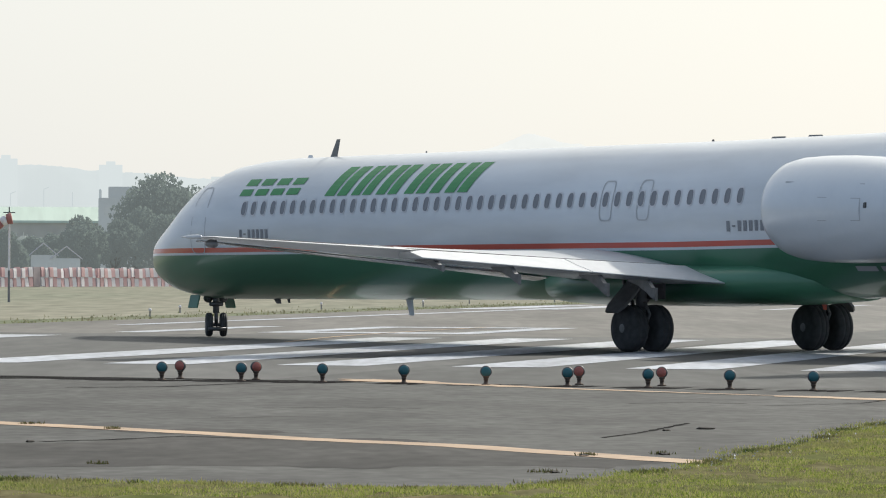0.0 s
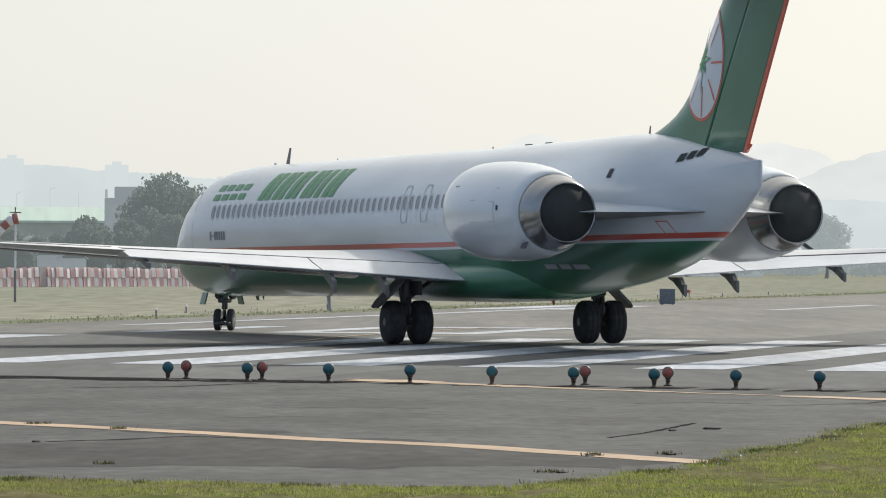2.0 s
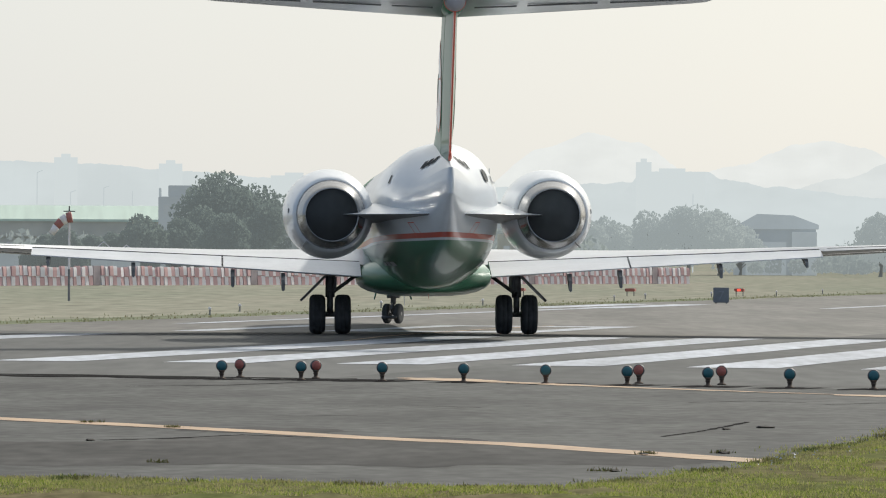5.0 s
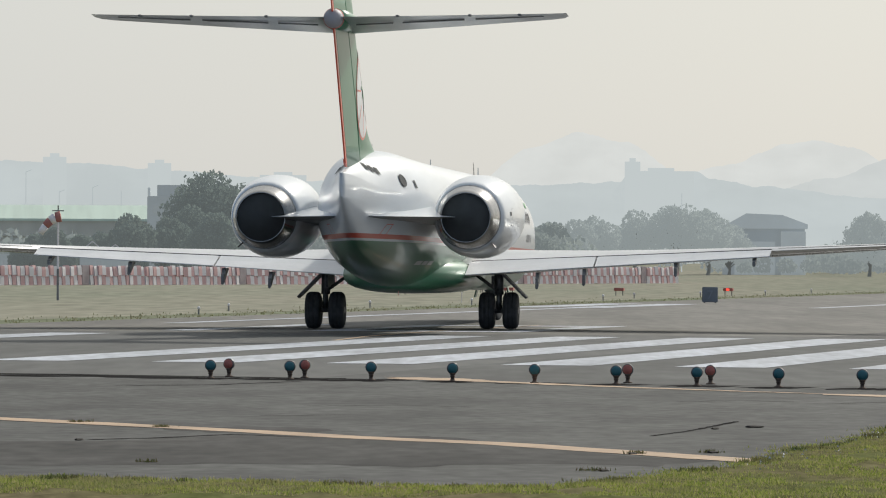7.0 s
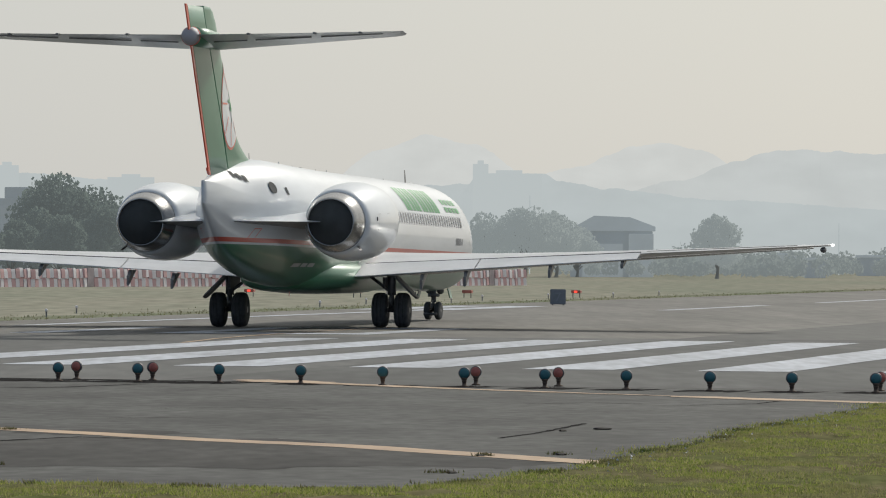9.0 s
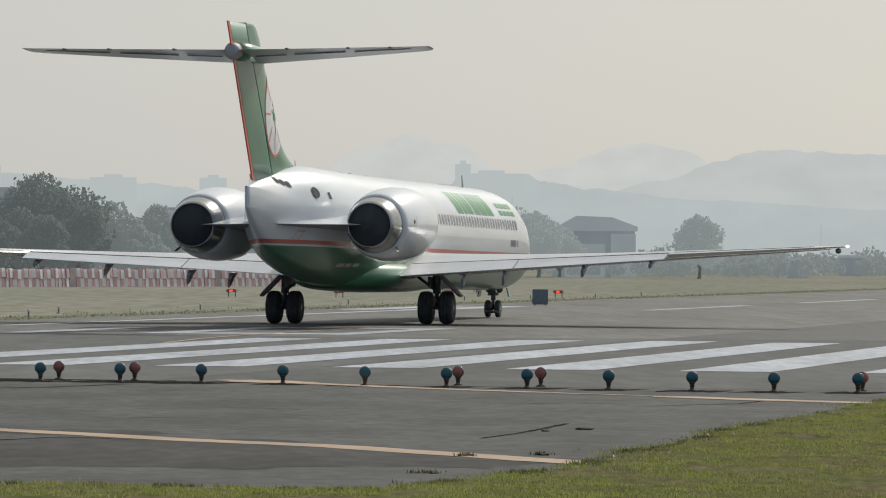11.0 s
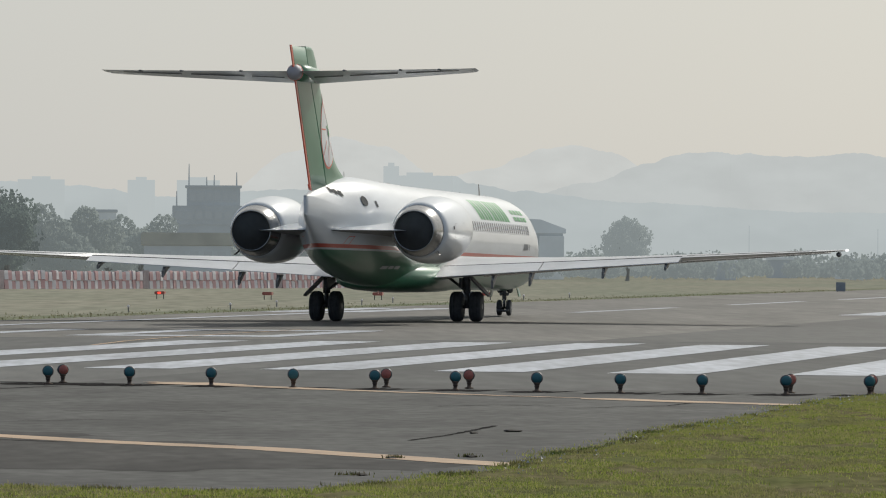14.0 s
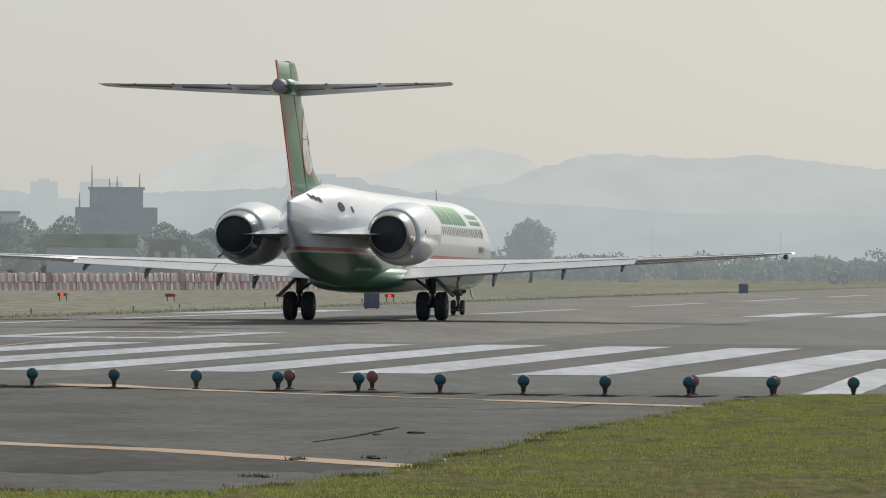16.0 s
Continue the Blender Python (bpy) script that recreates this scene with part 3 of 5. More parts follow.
def half_width(x, z):
    """Half width of the body at station x and height z before the tilt of its axis."""
    top, bot, hw = station(x)
    zl, zu = flank(x)
    if zl <= z <= zu:
        return hw
    k = min(1.0, max(0.0, (-11.2 - x) / 2.5))
    if z > zu:
        e, q = 2.12 - 0.75 * k, (z - zu) / max(0.001, top - zu)
    else:
        e, q = 2.12 - 0.25 * k, (zl - z) / max(0.001, zl - bot)
    return hw * max(0.0, 1 - min(1.0, q) ** e) ** (1 / e)


def section(x, n=56):
    top, bot, hw = station(x)
    zl, zu = flank(x)
    h, right = n // 2, []
    for i in range(h + 1):
        a = math.pi * i / h
        z = zu + (top - zu) * math.cos(a) if i < h / 2 else zl + (zl - bot) * math.cos(a) if i > h / 2 else (zl + zu) / 2
        right.append((half_width(x, z), z))
    ring = [Vector((x, w, sz(x, z))) for w, z in right] + [Vector((x, -w, sz(x, z))) for w, z in right[-2:0:-1]]
    return ring


def skin_y(x, z, off=0.006):
    """Half width of the body at station x and height z in the aircraft's space."""
    top, bot, hw = station(x)
    return half_width(x, min(top - 0.002, z + SHEAR * x + AFT_BEND * min(0.0, x))) + off


def livery():
    """White above, red band, thin white line, green below, by height on the body."""
    m = bpy.data.materials.new("livery_paint")
    m.use_nodes = True
    nt = m.node_tree
    b = nt.nodes["Principled BSDF"]
    b.inputs["Roughness"].default_value, b.inputs["Coat Weight"].default_value, b.inputs["Coat Roughness"].default_value = 0.34, 0.4, 0.06
    tc, sp = nt.nodes.new("ShaderNodeTexCoord"), nt.nodes.new("ShaderNodeSeparateXYZ")
    nt.links.new(tc.outputs["Object"], sp.inputs[0])
    ma = nt.nodes.new("ShaderNodeMath")
    ma.operation = "MULTIPLY_ADD"
    ma.inputs[1].default_value = SHEAR
    nt.links.new(sp.outputs[0], ma.inputs[0])
    up, lo_ = nt.nodes.new("ShaderNodeMath"), nt.nodes.new("ShaderNodeMath")
    lo_.operation, up.operation = "MINIMUM", "MULTIPLY_ADD"
    lo_.inputs[1].default_value, up.inputs[1].default_value = 0.0, AFT_BEND
    nt.links.new(sp.outputs[0], lo_.inputs[0])
    nt.links.new(lo_.outputs[0], up.inputs[0])
    nt.links.new(sp.outputs[2], up.inputs[2])
    nt.links.new(up.outputs[0], ma.inputs[2])
    mr = nt.nodes.new("ShaderNodeMapRange")
    mr.inputs[1].default_value, mr.inputs[2].default_value = 1.0, 5.0
    nt.links.new(ma.outputs[0], mr.inputs[0])
    ramp = nt.nodes.new("ShaderNodeValToRGB")
    ramp.color_ramp.interpolation = "CONSTANT"
    el = ramp.color_ramp.elements
    stops = [(0.0, (0.060, 0.20, 0.112)), (0.325, (0.67, 0.70, 0.725)), (0.343, (0.62, 0.10, 0.06)), (0.375, (0.67, 0.70, 0.725))]
    while len(el) < len(stops):
        el.new(0.5)
    for e, (p, c) in zip(el, stops):
        e.position, e.color = p, (*c, 1)
    nt.links.new(mr.outputs[0], ramp.inputs[0])
    mp, no, mr2, mx = nt.nodes.new("ShaderNodeMapping"), nt.nodes.new("ShaderNodeTexNoise"), nt.nodes.new("ShaderNodeMapRange"), nt.nodes.new("ShaderNodeMixRGB")
    no.inputs["Scale"].default_value, no.inputs["Detail"].default_value = 0.9, 7
    mp.inputs["Scale"].default_value = (0.35, 1, 2.2)
    nt.links.new(tc.outputs["Object"], mp.inputs[0])
    nt.links.new(mp.outputs[0], no.inputs["Vector"])
    mr2.inputs[1].default_value, mr2.inputs[2].default_value, mr2.inputs[3].default_value, mr2.inputs[4].default_value = 0.3, 0.7, 0.84, 1.0
    nt.links.new(no.outputs["Fac"], mr2.inputs[0])
    mx.blend_type, mx.inputs[0].default_value = "MULTIPLY", 1.0
    nt.links.new(ramp.outputs[0], mx.inputs[1])
    nt.links.new(mr2.outputs[0], mx.inputs[2])
    nt.links.new(mx.outputs[0], b.inputs["Base Color"])
    # faint skin panels
    bp, wv = nt.nodes.new("ShaderNodeBump"), nt.nodes.new("ShaderNodeTexNoise")
    wv.inputs["Scale"].default_value = 1.3
    nt.links.new(tc.outputs["Object"], wv.inputs["Vector"])
    bp.inputs["Strength"].default_value, bp.inputs["Distance"].default_value = 0.04, 0.03
    nt.links.new(wv.outputs["Fac"], bp.inputs["Height"])
    nt.links.new(bp.outputs[0], b.inputs["Normal"])
    return m


LIVERY = livery()
plane = thing("airliner", "white and green twin-jet airliner with T-tail taxiing onto runway", "airplane")

bm = bmesh.new()
xs = [26.42, 26.39, 26.36, 26.26, 26.15, 25.95, 25.7, 25.35, 25.0, 24.65, 24.3, 24.0, 23.7, 23.4, 23.1, 22.75, 22.4, 21.9, 21.4, 20.8, 20.2, 19.5, 18.8, 15, 10, 5, 0, -5, -6, -7, -8, -9, -9.6, -10.2, -10.7, -11.2, -11.6, -12, -12.35, -12.7, -13.05, -13.4, -13.8, -14.2, -14.6, -15, -15.35, -15.7, -15.95, -16.2, -16.42]
loft(bm, [section(x) for x in xs])
fus = part("fuselage", bm, LIVERY, plane, "glossy white body with red band and green belly", True)
# belly fairing between the wings
bm = bmesh.new()
rings = []
for x, w, z0 in ((7.2, 0.3, 1.2), (6.0, 1.2, 1.10), (4.0, 1.75, 1.04), (0.0, 1.85, 1.02), (-2.6, 1.7, 1.04), (-4.6, 1.1, 1.10), (-5.6, 0.3, 1.22)):
    ring = []
    for i in range(24):
        a = math.tau * i / 24
        c, s = math.cos(a), math.sin(a)
        ring.append(Vector((x, w * math.copysign(abs(c) ** 0.7, c), sz(x, 1.55 + (1.55 - z0) * math.copysign(abs(s) ** 0.8, s)))))
    rings.append(ring)
loft(bm, rings)
part("belly_fairing", bm, GREEN, plane, "green wing-root fairing under the body", True)


def on_skin(bm, pts, side, off=0.006):
    """A patch of skin: pts are (x, z) in order; side +1 is the aircraft's left."""
    return bm.faces.new([bm.verts.new((x, side * skin_y(x, z, off), z)) for x, z in pts])


def oval(x, z, w, h, n=14, e=3.0):
    out = []
    for i in range(n):
        a = math.tau * i / n
        c, s = math.cos(a), math.sin(a)
        out.append((x + w / 2 * math.copysign(abs(c) ** (2 / e), c), z + h / 2 * math.copysign(abs(s) ** (2 / e), s)))
    return out


def outline(name, x, z, w, h, side, width=0.03, label="", material=None):
    """Rounded rim of a door or hatch, standing just off the skin."""
    bm = bmesh.new()
    a, b = oval(x, z, w, h, 36, 5), oval(x, z, w - 2 * width, h - 2 * width, 36, 5)
    va = [bm.verts.new((p, side * skin_y(p, q, 0.008), q)) for p, q in a]
    vb = [bm.verts.new((p, side * skin_y(p, q, 0.008), q)) for p, q in b]
    for i in range(36):
        j = (i + 1) % 36
        bm.faces.new((va[i], va[j], vb[j], vb[i]))
    return part(name, bm, material or LINEM, fus, label)


# cabin windows: glass set in a pale rim, the same on both sides
for side in (1, -1):
    rim_me = pane_me = None
    for i in range(46):
        x = 19.35 - 0.4857 * i
        z = sz(x, 3.505)
        if rim_me is None:
            x0, z0 = 15.0, sz(15.0, 3.505)
            bm = bmesh.new()
            vs = [bm.verts.new((p - x0, side * skin_y(x0, q, 0.010), q - z0)) for p, q in oval(0, z0, 0.215, 0.345)]
            for v in vs:
                v.co.x += x0
            bm.faces.new(vs)
            pane_me = mesh_of(bm, "window", GLASSW)
            bm = bmesh.new()
            a = [bm.verts.new((p, side * skin_y(x0, q, 0.007), q - z0)) for p, q in oval(0, z0, 0.285, 0.415)]
            bm.faces.new(a)
            rim_me = mesh_of(bm, "window_rim", RIMM)
        w = new("window", pane_me)
        w.parent, w.location = fus, (x, 0, z)
        r = new("window_rim", rim_me)
        r.parent, r.location = fus, (x, 0, z)
    for x in (2.79, 1.27):
        outline("overwing_exit", x, sz(x, 3.47), 0.52, 0.95, side, 0.03, "overwing emergency exit outline")
    outline("door", 21.75, sz(21.75, 3.22), 0.86, 1.75, side, 0.028, "outline of the forward cabin door")

# airline titles as plain slanted green shapes, small blocks, and registration bars
for side in (1, -1):
    def slant(bm, x0, w, z0, h, lean, off):
        """A leaning block laid on the skin in six courses."""
        rows_ = []
        for i in range(7):
            zl = z0 + h * i / 6
            xa = x0 - lean * h * i / 6
            rows_.append([bm.verts.new((x, side * skin_y(x, sz(x, zl), off), sz(x, zl))) for x in (xa, xa - w)])
        for p, q in zip(rows_, rows_[1:]):
            bm.faces.new((p[0], p[1], q[1], q[0]))
    # the titles as plain leaning bars, two to a character, and small stacked blocks
    for xa, w, gap in ((15.50, 0.40, 0.56), (14.30, 0.34, 0.50), (13.20, 0.36, 0.52), (11.95, 0.36, 0.52), (10.85, 0.38, 0.0), (10.20, 0.38, 0.54)):
        for k in ((0, gap) if gap else (0,)):
            bm = bmesh.new()
            slant(bm, 15.5 - (15.5 - xa + k) * 1.055, w * 1.055 + 0.05, 3.77, 0.73, 0.62, 0.012)
            part("title_bar", bm, GREENT, fus, "leaning green title bar")
    for i in range(4):
        for z0 in (3.83, 4.09):
            bm = bmesh.new()
            slant(bm, 19.78 - i * 0.78 - 0.4 * (z0 - 3.83), 0.58, z0, 0.17, 0.4, 0.012)
            part("title_block", bm, GREENT, fus, "small green title block")
    for xa, zl in ((19.5, 2.72), (-2.05, 2.70)):
        for i in range(7):
            bm = bmesh.new()
            x0 = xa - i * 0.215
            h0, h1 = (0.10, 0.14) if i == 1 else (0.0, 0.24)
            on_skin(bm, [(x0, sz(x0, zl + h0)), (x0 - 0.13, sz(x0, zl + h0)), (x0 - 0.13, sz(x0, zl + h1)), (x0, sz(x0, zl + h1))], side, 0.012)
            part("registration_bar", bm, LETTER, fus, "grey registration bar")
    # dark vents near the tail
    for i in range(3):
        x0 = -12.95 - i * 0.30
        z0 = 4.27 + 0.055 * i
        bm = bmesh.new()
        for h in (0.0, 0.09):
            on_skin(bm, [(x0, z0 + h), (x0 - 0.22, z0 + 0.04 + h), (x0 - 0.22, z0 + 0.13 + h), (x0, z0 + 0.10 + h)], side, 0.03)
        part("vent", bm, SOOT, fus, "dark louvred vent")
    bm = bmesh.new()
    on_skin(bm, [(-10.45, 3.95), (-10.63, 3.95), (-10.69, 4.16), (-10.51, 4.16)], side, 0.02)
    part("vent", bm, SOOT, fus, "small dark vent")
# pale bars of small writing on the belly, and a red-edged hatch below the pylon
for side in (1, -1):
    for xa, w in ((-6.4, 0.7), (-7.25, 0.55), (-7.95, 0.75)):
        bm = bmesh.new()
        on_skin(bm, [(xa, 1.86), (xa - w, 1.86), (xa - w, 1.97), (xa, 1.97)], side, 0.02)
        part("writing_bar", bm, LINEM, fus, "pale bar of small writing")
    for pts in (((-12.62, 2.62), (-12.65, 2.62), (-12.42, 2.96), (-12.39, 2.96)), ((-13.0, 2.62), (-13.03, 2.62), (-12.80, 2.96), (-12.77, 2.96)), ((-12.39, 2.94), (-12.80, 2.94), (-12.80, 2.96), (-12.39, 2.96))):
        bm = bmesh.new()
        on_skin(bm, pts, side, 0.015)
        part("hatch_edge", bm, RED, fus, "thin red edge of a small hatch")
bm = bmesh.new()
on_skin(bm, oval(-11.6, 4.14, 0.44, 0.34, 18, 2), -1, 0.03)
part("exhaust_port", bm, SOOT, fus, "round dark exhaust port")

# masts and blade antennas
def blade(x, z0, z1, c0, c1, sweep, material=DARK):
    bm = bmesh.new()
    loft(bm, [airfoil(x, x - c0, 0, 0, 0.05, 6), airfoil(x - sweep, x - sweep - c1, 0, 0, 0.03, 6)])
    n = len(bm.verts) // 2
    for i, v in enumerate(bm.verts):
        v.co = Vector((v.co.x, v.co.z, z0 if i < n else z1))
    return part("antenna", bm, material, fus)


def airfoil(xle, xte, y, z, t, n=14):
    """Closed ring of a wing section from leading to trailing edge; t: thickness in metres."""
    up, lo = [], []
    for i in range(n + 1):
        k = (1 - math.cos(math.pi * i / n)) / 2
        th = t * 5.2 * (0.2969 * math.sqrt(k) - 0.126 * k - 0.3516 * k * k + 0.2843 * k ** 3 - 0.1015 * k ** 4)
        x = xle + (xte - xle) * k
        up.append(Vector((x, y, z + th * 0.55)))
        lo.append(Vector((x, y, z - th * 0.45)))
    return up + lo[-2:0:-1]


blade(17.75, 4.66, 5.14, 0.36, 0.18, 0.33, STRUT)
blade(21.0, 4.56, 4.60, 0.10, 0.05, 0.05, STRUT)
blade(18.9, 4.62, 4.75, 0.3, 0.2, 0.1, WHITE)
blade(13.2, 4.68, 4.78, 0.10, 0.05, 0.05, STRUT)
blade(0.9, 4.78, 4.87, 0.14, 0.07, 0.06, DARK)
blade(-1.4, 4.80, 4.895, 0.7, 0.5, 0.1, STRUT)
blade(-2.8, 4.80, 4.91, 0.7, 0.5, 0.1, STRUT)
blade(-9.7, 4.92, 5.16, 0.14, 0.07, 0.10, STRUT)
blade(14.1, 1.12, 0.66, 0.35, 0.22, 0.2, FLAPM)
blade(20.6, 1.06, 0.90, 0.4, 0.25, 0.2)
blade(19.9, 1.06, 0.92, 0.18, 0.1, 0.1)
blade(-3.4, 1.1, 0.98, 0.18, 0.12, 0.06, RED)


def wing_z(y):
    return 1.79 + 0.0460 * abs(y)


def wing_le(y):
    return 6.0 - 0.555 * abs(y)


def wing_te(y):
    y = abs(y)
    return -2.0 - 0.06 * y if y < 5.5 else -2.33 - (y - 5.5) * 0.193


for side in (1, -1):
    bm = bmesh.new()
    rings = []
    for y in (0.6, 1.7, 3.5, 5.5, 8, 10.6, 10.62, 13, 15.6, 16.1, 16.35, 16.43):
        le, te = wing_le(y), wing_te(y)
        if y <= 10.6:
            te = te + 0.26 * (le - te)
        t = max(0.115, 0.16 - 0.0065 * y) * (le - wing_te(y)) * (1 if y < 16 else 0.7 if y < 16.4 else 0.3)
        ring = airfoil(le, te, side * y, wing_z(y), t)
        for p in ring:
            if p.z > wing_z(y):
                p.z += (p.z - wing_z(y)) * 0.55 * max(0.0, 1 - y / 13)
        rings.append(ring)
    loft(bm, rings)
    wing = part("wing", bm, WINGM, plane, "swept grey metal wing", True)
    # slat along the leading edge, slightly lowered
    bm = bmesh.new()
    rings = []
    for y in (2.4, 6, 10, 15.8):
        c = wing_le(y) - wing_te(y)
        rings.append([p + Vector((0.04 * c, 0, -0.035 * c)) for p in airfoil(wing_le(y), wing_le(y) - 0.13 * c, side * y, wing_z(y), 0.05 * c, 8)])
    loft(bm, rings)
    part("slat", bm, GREYM, wing, "polished leading edge slat", True)
    # lowered flap with a dark gap in front of it; two panels
    for ya, yb in ((1.75, 5.45), (5.5, 10.55)):
        bm = bmesh.new()
        rings = []
        for i in range(6):
            y = ya + (yb - ya) * i / 5
            le, te = wing_le(y), wing_te(y)
            c = le - te
            hx, z = te + 0.275 * c, wing_z(y) + 0.012 * c
            rings.append([Vector((hx, side * y, z - 0.015)), Vector((hx - 0.06 * c, side * y, z + 0.002 * c - 0.01)), Vector((hx - 0.14 * c, side * y, z - 0.022 * c)), Vector((te, side * y, z - 0.053 * c)), Vector((te, side * y, z - 0.053 * c - 0.02)),
                          Vector((hx - 0.1 * c, side * y, z - 0.058 * c)), Vector((hx + 0.01, side * y, z - 0.06 * c))])
        loft(bm, rings)
        part("flap", bm, FLAPM, wing, "lowered pale grey flap")
    bm = bmesh.new()
    rings = []
    for y in (1.75, 5.5, 10.55):
        c = wing_le(y) - wing_te(y)
        hx, z = wing_te(y) + 0.275 * c, wing_z(y) + 0.012 * c
        rings.append([Vector((hx + 0.06, side * y, z + 0.026)), Vector((hx - 0.02, side * y, z + 0.020)), Vector((hx - 0.02, side * y, z - 0.03)), Vector((hx + 0.06, side * y, z - 0.03))])
    loft(bm, rings)
    part("flap_gap", bm, DARK, wing, "dark slot ahead of the flap")
    # dark slot ahead of the aileron
    bm = bmesh.new()
    rings = []
    for y in (10.75, 13, 15.4):
        c = wing_le(y) - wing_te(y)
        xh, zh = wing_te(y) + 0.27 * c, wing_z(y) + 0.0205 * c
        rings.append([Vector((xh + 0.05, side * y, zh + 0.012)), Vector((xh - 0.03, side * y, zh + 0.006)), Vector((xh - 0.03, side * y, zh - 0.02)), Vector((xh + 0.05, side * y, zh - 0.02))])
    loft(bm, rings)
    part("aileron_gap", bm, DARK, wing, "dark slot ahead of the aileron")
    # flap hinge fairings
    for y, s in ((3.85, 1.0), (5.2, 1.0), (7.85, 0.8), (10.1, 0.5)):
        te = wing_te(y)
        zt = wing_z(y) - 0.055 * (wing_le(y) - te)
        bm = bmesh.new()
        rings = []
        for x, zb, w in ((te + 0.9, 0.03, 0.03), (te + 0.5, 0.14, 0.05), (te + 0.12, 0.33, 0.055), (te - 0.08, 0.46, 0.05), (te - 0.2, 0.52, 0.04)):
            top = zt + (0.02 if x > te else -0.16 * s)
            low = min(top - 0.04, zt - zb * s * 0.9)
            rings.append([Vector((x, side * y - w, top)), Vector((x, side * y + w, top)), Vector((x, side * y + w, low + 0.03)), Vector((x, side * y, low)), Vector((x, side * y - w, low + 0.03))])
        loft(bm, rings)
        part("hinge_fairing", bm, STRUT, wing, "dark grey flap hinge fairing")
    # wingtip lamp
    bm = bmesh.new()
    lathe(bm, [(-4.08, 0.01), (-4.02, 0.04), (-3.85, 0.05), (-3.5, 0.04), (-3.3, 0.01)], "x", 12, (0, side * 16.45, wing_z(16.4)))
    part("tip_lamp", bm, LAMPW if side < 0 else FLAPM, wing, "small white wingtip lamp", True)
    bm = bmesh.new()
    lathe(bm, [(-4.28, 0.03), (-4.17, 0.085), (-3.97, 0.09), (-3.8, 0.03)], "x", 12, (0, side * 16.2, wing_z(16.4) - 0.14))
    part("tip_bulb", bm, STRUT, wing, "grey bulb under the wingtip", True)


# ---- fin
def fin_le(z):
    pts = ((4.3, -9.0), (4.90, -9.8), (5.12, -10.8), (5.42, -11.7), (5.85, -12.38), (7.8, -14.2), (8.7, -14.95), (9.0, -15.4), (9.12, -15.9))
    for (a, p), (b, q) in zip(pts, pts[1:]):
        if a <= z <= b:
            return p + (q - p) * (z - a) / (b - a)
    return -15.9


def fin_hinge(z):
    return -13.62 - 0.804 * (z - 4.72)


def fin_te(z):
    return -15.6 - 0.711 * (z - 4.44)


def fin_half(x, z):
    """Half thickness of fin and rudder together."""
    k = min(1, max(0, (fin_le(z) - x) / (fin_le(z) - fin_te(z))))
    return 0.21 * (1 - 0.04 * (z - 4.4)) * (min(1, (k / 0.18)) ** 0.5 if k < 0.18 else 1 - ((k - 0.18) / 0.82) ** 1.6 * 0.9)


def fin_ring(z, x0, x1, n=9):
    xs_ = [x0 + (x1 - x0) * (1 - math.cos(math.pi * i / n)) / 2 for i in range(n + 1)]
    return [Vector((x, fin_half(x, z), z)) for x in xs_] + [Vector((x, -fin_half(x, z) - 0.001, z)) for x in xs_[::-1]]


bm = bmesh.new()
loft(bm, [fin_ring(z, fin_le(z), fin_hinge(z) + 0.03) for z in (4.3, 4.6, 4.85, 4.95, 5.05, 5.2, 5.35, 5.55, 5.8, 6.3, 6.8, 7.3, 7.8, 8.3, 8.7, 9.0, 9.1)])
fin = part("fin", bm, GREEN, plane, "green tail fin", True)
bm = bmesh.new()
loft(bm, [fin_ring(z, fin_hinge(z) - 0.03, fin_te(z) + 0.16) for z in (4.46, 5, 6, 7, 8, 8.6, 9.06)])
part("rudder", bm, GREEN, fin, "green rudder", True)
bm = bmesh.new()
loft(bm, [fin_ring(z, fin_te(z) + 0.16, fin_te(z), 4) for z in (4.44, 6, 8, 9.08)])
part("rudder_edge", bm, RED, fin, "red trailing edge of the rudder")
bm = bmesh.new()
loft(bm, [[Vector((fin_hinge(z) + dx, s * (fin_half(fin_hinge(z), z) - 0.01), z)) for dx, s in ((0.035, 1), (-0.035, 1), (-0.035, -1), (0.035, -1))] for z in (4.6, 7.7)])
part("hinge_gap", bm, SOOT, fin, "dark gap at the rudder hinge")
